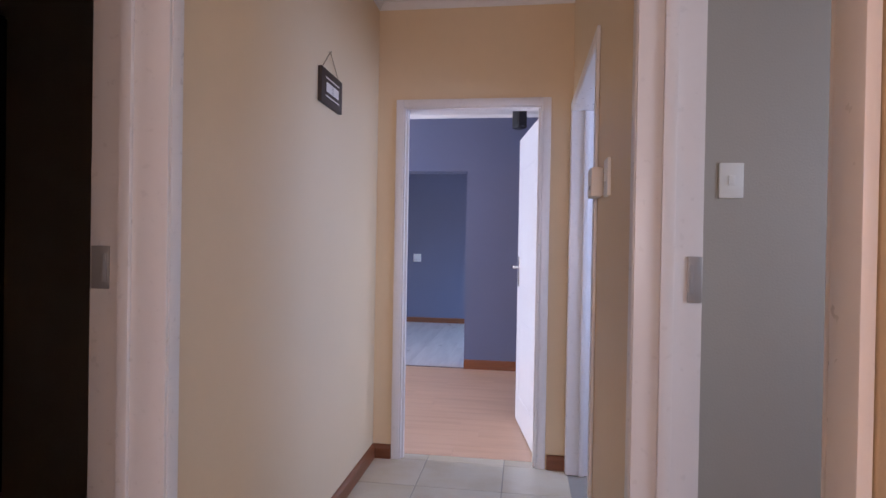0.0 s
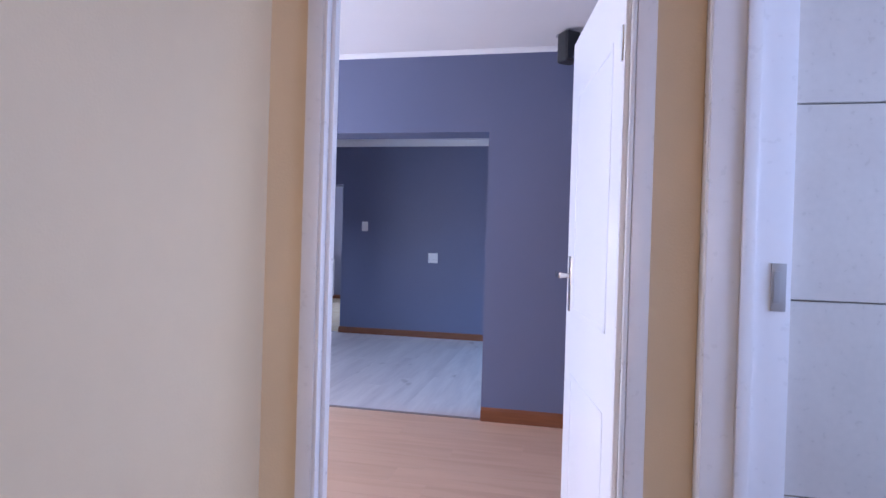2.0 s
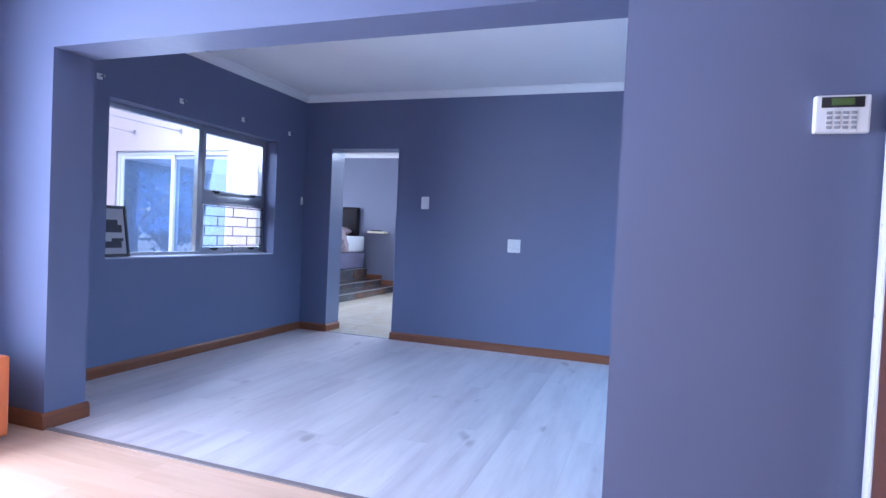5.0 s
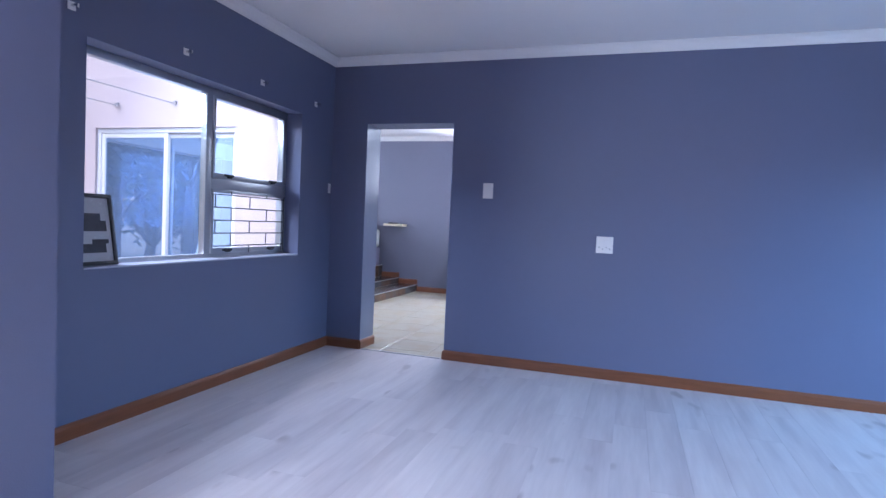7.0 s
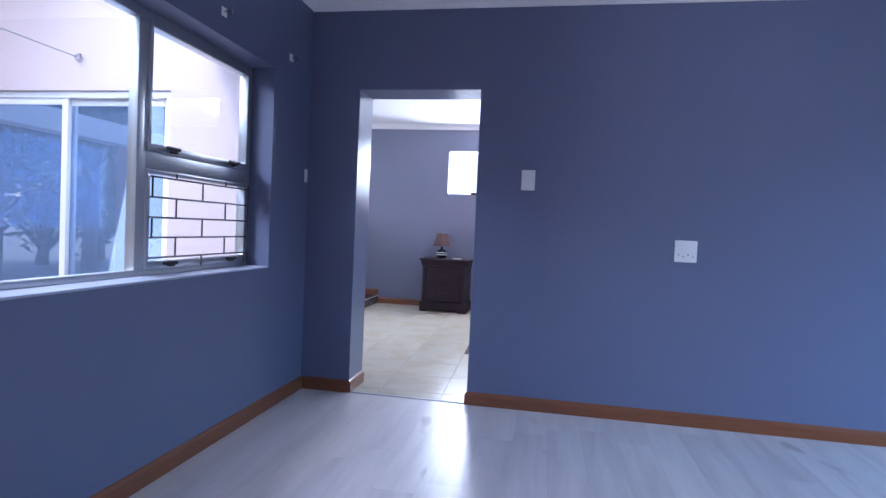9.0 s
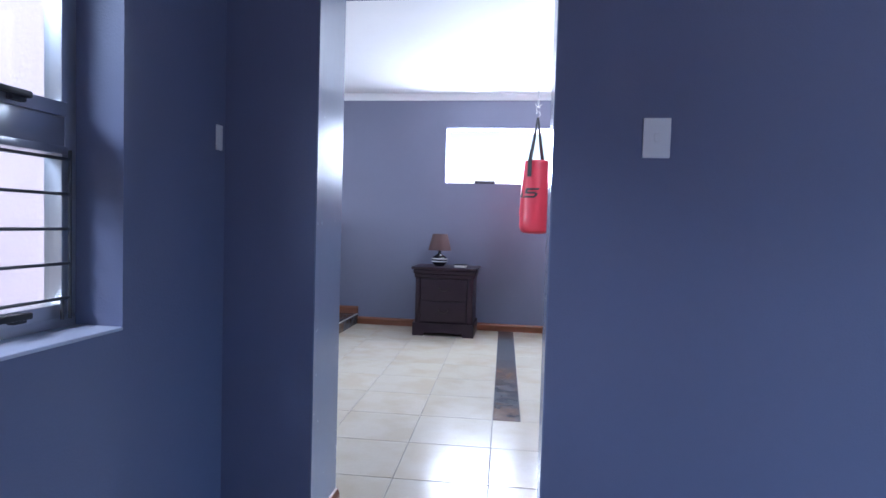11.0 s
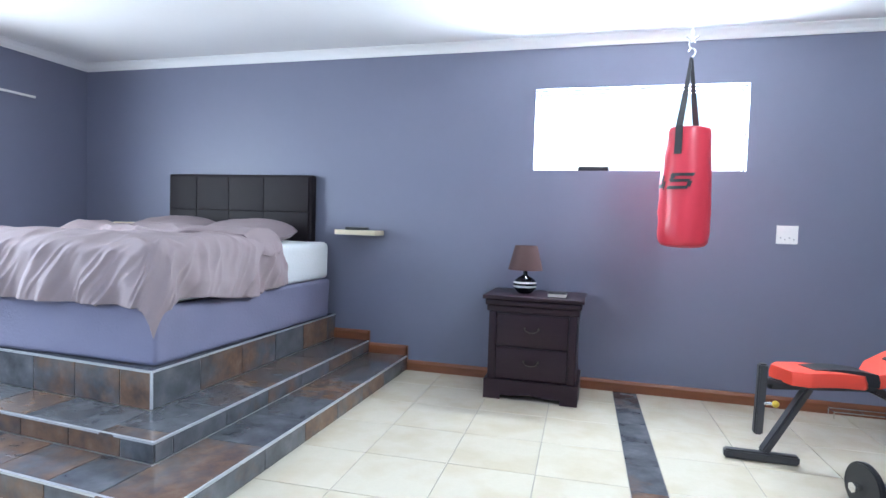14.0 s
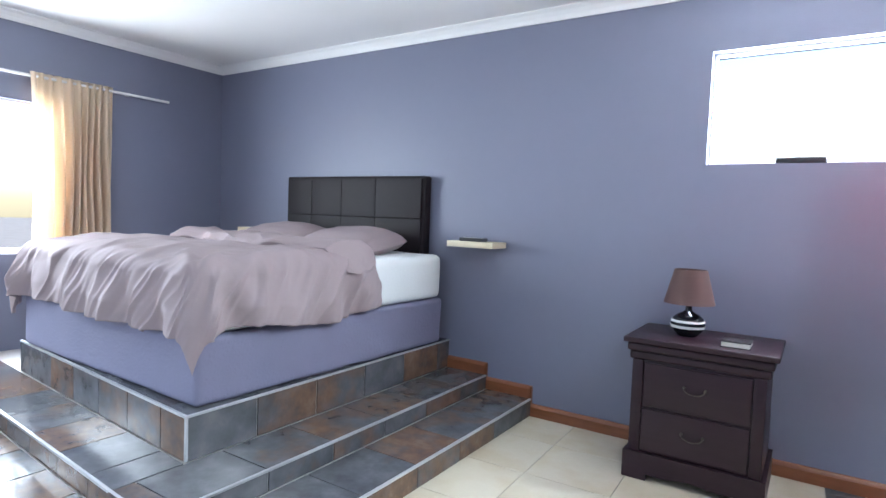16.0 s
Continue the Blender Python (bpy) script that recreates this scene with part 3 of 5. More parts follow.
F1 = steel_frame("door_1", "y", Y_H0, Y_H1, -0.075, 0.765, 2.16, "white steel frame of the lounge door")
F2 = steel_frame("door_2", "x", HR, HR + 0.16, 0.65, 1.755, 2.12, "white steel frame of the bathroom doorway")
F3 = steel_frame("door_3", "x", HR, HR + 0.135, -1.09, -0.185, 2.12, "white steel frame of the grey room doorway")
F4 = steel_frame("door_4", "x", HL - 0.19, HL, -1.10, -0.29, 2.12, "white steel frame of the dark room doorway")


def strike(parent, x0, x1, y0, y1, z, hx, hy):
    bm = bmesh.new()
    box(bm, x0, x1, y0, y1, z - 0.055, z + 0.055, 0.0015)
    p = part("strike_plate", bm, NICKEL, parent, "brushed metal strike plate")
    bm = bmesh.new()
    box(bm, hx[0], hx[1], hy[0], hy[1], z - 0.036, z + 0.036, 0.001)
    part("latch_slot", bm, GREYPLASTIC, p)


strike(F1, -0.064, -0.060, 1.862, 1.898, 1.17, (-0.0605, -0.0588), (1.866, 1.878))
strike(F2, 1.068, 1.100, 1.739, 1.744, 1.20, (1.072, 1.086), (1.736, 1.7395))
strike(F3, 1.052, 1.084, -0.203, -0.196, 1.25, (1.055, 1.065), (-0.2042, -0.2025))
strike(F4, -0.435, -0.385, -0.306, -0.301, 1.25, (-0.402, -0.389), (-0.309, -0.3055))

# open white door into the lounge; built closed along -x from its hinge, then turned
HINGE = (0.752, 1.965)


def lounge_door():
    d = thing("panel_door", (0, 0, 0), "white moulded panel door standing open, with lever handle", "door")
    W, T, H = 0.815, 0.042, 2.13
    bm = bmesh.new()
    box(bm, -W, 0, 0, T, 0.012, H, 0.002)
    leaf = part("leaf", bm, DOORWHITE, d)
    for side, y0, y1 in ((0, -0.0014, 0.0005), (1, T - 0.0005, T + 0.0014)):
        for z0, z1 in ((0.20, 0.78), (1.02, 1.90)):
            bm = bmesh.new()
            x0, x1 = -W + 0.13, -0.13
            for a, b, c, e in ((x0, x1, z0, z0 + 0.022), (x0, x1, z1 - 0.022, z1), (x0, x0 + 0.022, z0, z1), (x1 - 0.022, x1, z0, z1)):
                box(bm, a, b, y0, y1, c, e, 0.0015)
            part("moulding", bm, DOORWHITE, leaf)
        y = (y0 - 0.002) if side == 0 else (y1 - 0.002)
        bm = bmesh.new()
        box(bm, -W + 0.045, -W + 0.088, y, y + 0.010, 1.02, 1.245, 0.003)
        hp = part("handle_plate", bm, CHROME, d, "brushed chrome handle plate")
        out = y - 0.045 if side == 0 else y + 0.055
        bm = bmesh.new()
        cyl(bm, (-W + 0.066, y + 0.005, 1.165), (-W + 0.066, out, 1.165), 0.010)
        box(bm, -W - 0.03 + 0.01, -W + 0.078, min(out, out + 0.014), max(out, out + 0.014), 1.153, 1.179, 0.005)
        part("lever", bm, CHROME, hp)
        bm = bmesh.new()
        box(bm, -W + 0.062, -W + 0.070, y - 0.001 if side == 0 else y + 0.009, y + 0.001 if side == 0 else y + 0.0112, 1.065, 1.09)
        part("keyhole", bm, BLACKPLASTIC, hp)
    for z in (0.25, 1.85):
        bm = bmesh.new()
        cyl(bm, (0.004, -0.004, z - 0.05), (0.004, -0.004, z + 0.05), 0.007)
        part("hinge", bm, CHROME, d)
    d.matrix_basis = pose(HINGE[0], HINGE[1], 0, 0, 0, -81)
    return d


lounge_door()

# brown entrance door in the lounge wall
F5 = steel_frame("door_5", "x", 0.88, 1.08, 3.50, 4.395, 2.20, "white frame of the brown entrance door")
ED = thing("entrance_door", (0.98, 3.95, 0), "closed brown stained wooden entrance door", "door")
bm = bmesh.new()
box(bm, 0.874, 0.915, 3.514, 4.381, 0.012, 2.186, 0.003)
part("leaf", bm, BROWNDOOR, ED)
for i in range(5):
    bm = bmesh.new()
    box(bm, 0.866, 0.875, 3.54 + i * 0.166, 3.70 + i * 0.166, 0.06, 2.14, 0.004)
    part("board", bm, BROWNDOOR, ED)
bm = bmesh.new()
box(bm, 0.858, 0.866, 4.30, 4.34, 1.15, 1.36, 0.003)
part("handle_plate", bm, CHROME, ED, "metal handle plate")

# ---- floors ----
bm = bmesh.new()
box(bm, HL - 0.19, HR + 0.16, -4.55, 1.915, -0.1, -0.004)
FLOOR_H = setting("floor_hall", bm, GROUT, "cream ceramic tiled hall floor with grey joints")
bm = bmesh.new()
box(bm, X_L - 0.2, 1.08, 1.915, Y_A0, -0.1, -0.006)
FLOOR_1 = setting("floor_lounge", bm, PEACHLAM, "peach toned laminate floor")
bm = bmesh.new()
box(bm, X_W - 0.2, 3.1, Y_A0, Y_B0, -0.1, -0.006)
FLOOR_2 = setting("floor_dining", bm, LAMINATE, "pale grey laminate plank floor")
bm = bmesh.new()
box(bm, X_BED - 0.2, 1.2, Y_B0, Y_C + 0.2, -0.1, -0.004)
FLOOR_3 = setting("floor_bedroom", bm, GROUT, "cream ceramic tiled bedroom floor with a slate strip")
bm = bmesh.new()
box(bm, -2.945, 0.055, 4.463, 4.50, -0.004, 0.006, 0.003)
setting("trim_threshold_lounge", bm, mat("grey_brown_strip", (0.22, 0.17, 0.16), 0.4, 0.1, 6), "grey brown floor transition strip")
bm = bmesh.new()
box(bm, -3.285, -2.448, 7.955, 7.985, -0.004, 0.005, 0.002)
setting("trim_threshold_bedroom", bm, GREYPLASTIC, "dark floor transition strip")

# ---- patio and garden outside the dining window ----
bm = bmesh.new()
box(bm, -60, 60, -60, 70, -0.4, -0.16)
setting("ground", bm, PAVING, "pale paved ground outside")
bm = bmesh.new()
box(bm, -13, X_W - 0.2, -2.5, 7.96, -0.16, -0.03)
setting("pavement_patio", bm, PAVING, "paved patio")
bm = bmesh.new()
box(bm, -4.42, X_W - 0.2, -1.0, 7.955, 2.34, 2.46, 0.004)
setting("trim_eave", bm, PATIOWHITE, "white eave above the window")
bm = bmesh.new()
box(bm, -9.2, -8.85, -2.0, 7.9, 2.30, 2.62, 0.01)
box(bm, -9.2, -4.42, -2.25, -2.0, 2.30, 2.62, 0.01)
setting("trim_patio_beam", bm, PATIOWHITE, "white patio fascia beams")


def patio_column(x, y):
    bm = bmesh.new()
    box(bm, x - 0.17, x + 0.17, y - 0.17, y + 0.17, -0.03, 2.30, 0.012)
    box(bm, x - 0.20, x + 0.20, y - 0.20, y + 0.20, -0.03, 0.12, 0.01)
    solid("patio_column", bm, REDPLASTER, "red brown plastered patio column", "column", "patio columns")


patio_column(-9.02, -2.1)
patio_column(-6.6, -2.1)
patio_column(-9.02, 3.2)
bm = bmesh.new()
box(bm, -16, 4, -12.2, -12, -0.16, 1.9)
setting("wall_garden", bm, PATIOWALL, "garden boundary wall")


def tree(x, y, h, seed, low=0.45):
    rnd = random.Random(seed)
    t = thing("garden_tree", (x, y, -0.16), "leafy green garden tree", "tree", "garden trees")
    bm = bmesh.new()
    top = h * low
    cyl(bm, (x, y, -0.2), (x + 0.1, y, top), 0.16, 0.10, 10)
    tips = []
    for i in range(9 if low > 0.3 else 15):
        a = rnd.random() * 6.28
        r = h * (0.16 + 0.16 * rnd.random())
        p = (x + r * math.cos(a), y + r * math.sin(a), top + h * (0.12 + (0.83 - low) * rnd.random()))
        cyl(bm, (x + 0.1, y, top - 0.2), p, 0.07, 0.02, 6)
        tips.append(p)
    part("trunk", bm, BARK, t)
    verts, faces = [], []
    for p in tips:
        for i in range(900 if low > 0.3 else 420):
            d = Vector((rnd.gauss(0, 1), rnd.gauss(0, 1), rnd.gauss(0, 0.8))) * h * 0.085
            c = Vector(p) + d
            u = Vector((rnd.uniform(-1, 1), rnd.uniform(-1, 1), rnd.uniform(-1, 1))).normalized()
            v = u.orthogonal().normalized()
            s = rnd.uniform(0.06, 0.13)
            n0 = len(verts)
            verts += [c - u * s, c + v * s * 0.5, c + u * s, c - v * s * 0.5]
            faces.append((n0, n0 + 1, n0 + 2, n0 + 3))
    me = bpy.data.meshes.new("crown")
    me.from_pydata(verts, [], faces)
    me.materials.append(LEAF)
    c = new("crown", me)
    c.parent = t
    c.matrix_parent_inverse = t.matrix_basis.inverted()


tree(-7.6, -6.0, 5.0, 3)
tree(-10.4, -5.2, 5.6, 5)
tree(-11.3, 1.6, 4.4, 8)
tree(-13.6, -1.2, 5.2, 9)
tree(-10.9, 4.0, 3.6, 12)
for i, (x, y) in enumerate(((-12.6, 3.2), (-13.0, 1.0), (-12.6, -1.2), (-12.2, -3.4), (-13.6, 5.4), (-14.6, -2.4))):
    tree(x, y, 4.6, 30 + i, 0.1)



def wash_line(x):
    w = thing("wash_line", (x, 7.96, 2.33), "thin wash line stretched across the patio", "wash line", "patio wash lines")
    bm = bmesh.new()
    cyl(bm, (x, -2.0, 2.345), (x, 7.93, 2.33), 0.004, seg=6)
    part("wire", bm, GREYPLASTIC, w)
    bm = bmesh.new()
    tube(bm, [(x + 0.022 * math.cos(a), 7.935, 2.33 + 0.022 * math.sin(a)) for a in [0.7 * i for i in range(10)]], 0.005, 6)
    cyl(bm, (x, 7.935, 2.352), (x, 7.962, 2.352), 0.012, seg=10)
    part("ring_bolt", bm, GREYPLASTIC, w)


wash_line(-5.50)
wash_line(-6.28)

# ---- dining room window ----
WIN = tagged(new("window_1"), "silver aluminium window with one fixed pane and two hinged sashes", kind="structure")
XF0, XF1 = -3.835, -3.785


def bar_y(nm, y0, y1, z0, z1, parent, x0=XF0, x1=XF1, m=ALU, bev=0.004):
    bm = bmesh.new()
    box(bm, x0, x1, y0, y1, z0, z1, bev)
    return part(nm, bm, m, parent)


YW0, YW1, ZW0, ZW1 = 5.39, 7.42, 0.885, 2.095
MUL0, MUL1, TR0, TR1 = 6.445, 6.505, 1.385, 1.465
bar_y("frame_bottom", YW0, YW1, ZW0, ZW0 + 0.035, WIN)
bar_y("frame_top", YW0, YW1, ZW1 - 0.045, ZW1, WIN)
bar_y("frame_left", YW0, YW0 + 0.04, ZW0 + 0.035, ZW1 - 0.045, WIN)
bar_y("frame_right", YW1 - 0.04, YW1, ZW0 + 0.035, ZW1 - 0.045, WIN)
bar_y("mullion", MUL0, MUL1, ZW0 + 0.035, ZW1 - 0.045, WIN)
bar_y("transom", MUL1, YW1 - 0.04, TR0, TR1, WIN)


def pane(y0, y1, z0, z1, parent, x=-3.812):
    bm = bmesh.new()
    box(bm, x - 0.002, x + 0.002, y0, y1, z0, z1)
    p = part("pane", bm, GLASS, parent, smooth=False)
    p.visible_shadow = False


pane(YW0 + 0.04, MUL0, ZW0 + 0.035, ZW1 - 0.045, WIN)
for z0, z1 in ((ZW0 + 0.035, TR0), (TR1, ZW1 - 0.045)):
    y0, y1 = MUL1, YW1 - 0.04
    s = bar_y("sash", y0, y1, z0, z0 + 0.038, WIN, -3.83, -3.775)
    bar_y("rail", y0, y1, z1 - 0.022, z1, s, -3.83, -3.775)
    bar_y("stile", y0, y0 + 0.022, z0 + 0.038, z1 - 0.022, s, -3.83, -3.775)
    bar_y("stile", y1 - 0.022, y1, z0 + 0.038, z1 - 0.022, s, -3.83, -3.775)
    pane(y0 + 0.022, y1 - 0.022, z0 + 0.038, z1 - 0.022, s)
    for yc in (y0 + 0.17, y1 - 0.17):
        bm = bmesh.new()
        box(bm, -3.776, -3.755, yc - 0.02, yc + 0.02, z0 + 0.008, z0 + 0.034, 0.004)
        box(bm, -3.757, -3.742, yc - 0.075, yc + 0.025, z0 + 0.018, z0 + 0.036, 0.006)
        part("window_catch", bm, BLACKPLASTIC, s, "black window catch")
# burglar bars over the lower sash, laid out like bricks
GR = thing("burglar_bars", (-3.77, 6.9, 0.92), "black steel burglar bars in a brick pattern over the lower sash", "burglar bars")
gy0, gy1, gz0, gz1 = MUL1 + 0.006, YW1 - 0.046, 0.93, 1.375
zs = [gz0 + 0.045 + i * (gz1 - gz0 - 0.07) / 4 for i in range(5)]
for z in zs:
    bm = bmesh.new()
    cyl(bm, (-3.764, gy0, z), (-3.764, gy1, z), 0.0045, seg=8)
    part("rod", bm, BLACKSTEEL, GR)
for i in range(6):
    za = ([gz0 - 0.012] + zs + [gz1])[i]
    zb = ([gz0 - 0.012] + zs + [gz1])[i + 1]
    for f in ((0.22, 0.72) if i % 2 else (0.47, 0.97 if i == 0 else 0.02)):
        y = gy0 + f * (gy1 - gy0)
        bm = bmesh.new()
        cyl(bm, (-3.764, y, za), (-3.764, y, zb), 0.0045, seg=8)
        part("rod", bm, BLACKSTEEL, GR)
bm = bmesh.new()
cyl(bm, (-3.764, gy1, gz0 - 0.012), (-3.764, gy1, gz1), 0.0045, seg=8)
part("rod", bm, BLACKSTEEL, GR)
# sill
bm = bmesh.new()
box(bm, -3.785, X_W + 0.004, YW0 + 0.002, YW1 - 0.002, ZW0 - 0.002, ZW0 + 0.008, 0.003)
setting("trim_window_sill", bm, mat("pale_sill_paint", (0.42, 0.45, 0.55), 0.35, 0.06, 4), "pale painted window sill")


def curtain_bracket(y):
    b = thing("curtain_bracket", (X_W, y, 2.215), "small white curtain rail bracket above the window", "bracket", "curtain rail brackets")
    bm = bmesh.new()
    box(bm, X_W, X_W + 0.006, y - 0.022, y + 0.022, 2.195, 2.238, 0.002)
    part("plate", bm, PLASTIC, b)
    bm = bmesh.new()
    box(bm, X_W + 0.006, X_W + 0.05, y - 0.006, y + 0.006, 2.212, 2.224, 0.002)
    box(bm, X_W + 0.038, X_W + 0.05, y - 0.006, y + 0.006, 2.20, 2.214, 0.002)
    part("arm", bm, CHROME, b)


for y in (5.30, 6.075, 6.858, 7.629):
    curtain_bracket(y)

# ---- bedroom windows, sliding door ----


def slider(x0, x1, z1):
    f = tagged(new("door_6"), "white framed sliding glass door to the patio", kind="structure")

    def put(nm, a, b, c, d, y0, y1, m=WHITEGLOSS, par=None):
        bm = bmesh.new()
        box(bm, a, b, y0, y1, c, d, 0.004 if m is WHITEGLOSS else 0)
        return part(nm, bm, m, par or f, smooth=m is WHITEGLOSS)
    y = 7.985
    put("frame", x0, x1, z1 - 0.05, z1, y, y + 0.09)
    put("frame", x0, x1, -0.01, 0.03, y, y + 0.09)
    put("frame", x0, x0 + 0.05, 0.03, z1 - 0.05, y, y + 0.09)
    put("frame", x1 - 0.05, x1, 0.03, z1 - 0.05, y, y + 0.09)
    xm = (x0 + x1) / 2
    for a, b, yy in ((x0 + 0.05, xm + 0.03, y + 0.012), (xm - 0.03, x1 - 0.05, y + 0.05)):
        p = put("panel", a, a + 0.05, 0.03, z1 - 0.05, yy, yy + 0.03)
        put("stile", b - 0.05, b, 0.03, z1 - 0.05, yy, yy + 0.03, par=p)
        put("rail", a + 0.05, b - 0.05, 0.03, 0.09, yy, yy + 0.03, par=p)
        put("rail", a + 0.05, b - 0.05, z1 - 0.10, z1 - 0.05, yy, yy + 0.03, par=p)
        g = put("pane", a + 0.05, b - 0.05, 0.09, z1 - 0.10, yy + 0.012, yy + 0.018, DOORGLASS, p)
        g.visible_shadow = False


slider(-6.60, -4.73, 2.09)

# high window: slim frame round the bright opening
W2 = tagged(new("window_2"), "slim white frame of the high letterbox window", kind="structure")
for a, b, c, d in ((-3.46, -1.94, 1.685, 1.70), (-3.46, -1.94, 2.303, 2.318), (-3.46, -3.445, 1.70, 2.303), (-1.955, -1.94, 1.70, 2.303)):
    bm = bmesh.new()
    box(bm, a, b, 12.60, 12.65, c, d, 0.003)
    part("frame", bm, WHITEGLOSS, W2)
bm = bmesh.new()
cyl(bm, (-2.52, 12.57, 2.272), (-1.98, 12.57, 2.262), 0.005, seg=8)
solid("window_stay_rod", bm, CHROME, "thin metal rod across the high window", "rod")
bm = bmesh.new()
box(bm, -3.12, -2.885, 12.555, 12.64, 1.685, 1.722, 0.012, 3)
solid("flat_case", bm, BLACKPLASTIC, "flat dark case lying on the high window sill", "case")

W3 = tagged(new("window_3"), "white frame of the curtained bedroom window", kind="structure")
for y0, y1, z0, z1 in ((9.45, 11.05, 0.93, 0.97), (9.45, 11.05, 2.03, 2.07), (9.45, 9.49, 0.97, 2.03), (11.01, 11.05, 0.97, 2.03)):
    bm = bmesh.new()
    box(bm, -8.0, -7.94, y0, y1, z0, z1, 0.004)
    part("frame", bm, WHITEGLOSS, W3)
bm = bmesh.new()
cyl(bm, (-7.83, 8.9, 2.255), (-7.83, 11.95, 2.255), 0.011, seg=12)
rod = solid("curtain_rod", bm, PLASTIC, "thin white curtain rod on the wall", "curtain rod")
for y in (9.2, 11.6):
    bm = bmesh.new()
    box(bm, X_BED, -7.825, y - 0.01, y + 0.01, 2.245, 2.268, 0.002)
    part("bracket", bm, PLASTIC, rod)


def curtain(y0, y1, z0, z1):
    bm = bmesh.new()
    rnd = random.Random(4)
    nu, nv = 110, 36
    grid = []
    for j in range(nv + 1):
        v = j / nv
        row = []
        for i in range(nu + 1):
            u = i / nu
            amp = 0.012 + 0.030 * min(1, v * 2.2)
            pull = 0.015 * math.sin(v * 5)
            f = math.sin(u * 62 + 1.5 * math.sin(u * 9 + v * 1.2)) * amp + 0.015 * noise.noise(Vector((u * 7, v * 3, 0)))
            row.append(bm.verts.new((-7.825 + f, y0 + pull + u * (y1 - y0 - pull * 2) + 0.008 * math.sin(v * 9 + u * 11), z1 - v * (z1 - z0))))
        grid.append(row)
    for j in range(nv):
        for i in range(nu):
            bm.faces.new((grid[j][i], grid[j][i + 1], grid[j + 1][i + 1], grid[j + 1][i]))
    ob = solid("curtain", bm, CURTAIN, "cream gathered curtain hanging from a white rod", "curtain")
    ob.data.shade_smooth()
    m = ob.modifiers.new("thick", 'SOLIDIFY')
    m.thickness = 0.003


curtain(10.87, 11.47, 0.30, 2.285)

# ---- switches, sockets, keypad, sign ----


def plate(name, label, category, axis, at, out, a, z, w, h, rockers=0, holes=0, t=0.009):
    """A wall plate on the face `at` of a wall across axis, standing out by the sign of out."""
    p = thing(name, (at, a, z) if axis == "x" else (a, at, z), label, category)

    def put(nm, a0, a1, z0, z1, d0, d1, m, bev):
        bm = bmesh.new()
        lo, hi = sorted((at + out * d0, at + out * d1))
        if axis == "x":
            box(bm, lo, hi, a0, a1, z0, z1, bev)
        else:
            box(bm, a0, a1, lo, hi, z0, z1, bev)
        part(nm, bm, m, p)
    put("faceplate", a - w / 2, a + w / 2, z - h / 2, z + h / 2, 0, t, PLASTIC, 0.003)
    for i in range(rockers):
        c = a + (i - (rockers - 1) / 2) * 0.03
        put("rocker", c - 0.009, c + 0.009, z - 0.014 + (0.03 if holes else 0), z + 0.014 + (0.03 if holes else 0), t, t + 0.004, PLASTIC, 0.001)
    for i in range(holes):
        c = a + (i - (holes - 1) / 2) * 0.028
        put("pin_hole", c - 0.004, c + 0.004, z - 0.026 - 0.012 * (i % 2), z - 0.016 - 0.012 * (i % 2), t - 0.001, t + 0.0012, GREYPLASTIC, 0)
    return p


plate("wall_socket", "white double wall socket on the blue wall", "socket", "y", Y_B0, -1, -1.12, 1.097, 0.132, 0.135, 2, 4)
plate("light_switch", "white light switch beside the bedroom doorway", "light switch", "y", Y_B0, -1, -2.114, 1.511, 0.088, 0.132, 1)
plate("wall_socket", "white double socket below the high window", "socket", "y", Y_C, -1, -1.657, 1.24, 0.137, 0.13, 2, 4)
plate("wall_button", "small white wall button in the dining room corner", "switch", "x", X_W, 1, 7.91, 1.493, 0.035, 0.09, 1)
plate("light_switch", "white switch on the grey room wall", "light switch", "y", 0.10, -1, 1.245, 1.52, 0.066, 0.10, 1)
plate("light_switch", "white switch on the cream hall wall", "light switch", "x", HR, -1, 0.32, 1.555, 0.09, 0.125, 1, t=0.012)
plate("wall_button", "small white switch on the lounge wall", "switch", "x", X_L, 1, 4.40, 1.05, 0.05, 0.085, 1)
TH = thing("thermostat", (HR, 0.52, 1.56), "white plastic wall control box in the hall", "thermostat")
bm = bmesh.new()
box(bm, HR - 0.042, HR, 0.46, 0.575, 1.505, 1.61, 0.006)
part("casing", bm, PLASTIC, TH)
bm = bmesh.new()
box(bm, HR - 0.044, HR - 0.041, 0.485, 0.515, 1.53, 1.545)
part("slider_slot", bm, GREYPLASTIC, TH)

KP = thing("alarm_keypad", (0.742, Y_A0, 1.645), "white alarm keypad with a dark display on the wall", "alarm keypad")
bm = bmesh.new()
box(bm, 0.663, 0.822, Y_A0 - 0.028, Y_A0, 1.583, 1.708, 0.009, 3)
part("casing", bm, PLASTIC, KP)
bm = bmesh.new()
box(bm, 0.682, 0.803, Y_A0 - 0.0305, Y_A0 - 0.026, 1.666, 1.701, 0.002)
part("bezel", bm, BLACKPLASTIC, KP)
bm = bmesh.new()
box(bm, 0.710, 0.775, Y_A0 - 0.0325, Y_A0 - 0.029, 1.673, 1.695, 0.001)
part("display", bm, LCD, KP)
for r in range(4):
    for c in range(4):
        bm = bmesh.new()
        box(bm, 0.698 + c * 0.023, 0.714 + c * 0.023, Y_A0 - 0.0315, Y_A0 - 0.027, 1.596 + r * 0.016, 1.606 + r * 0.016, 0.0015)
        part("key", bm, GREYPLASTIC, KP)

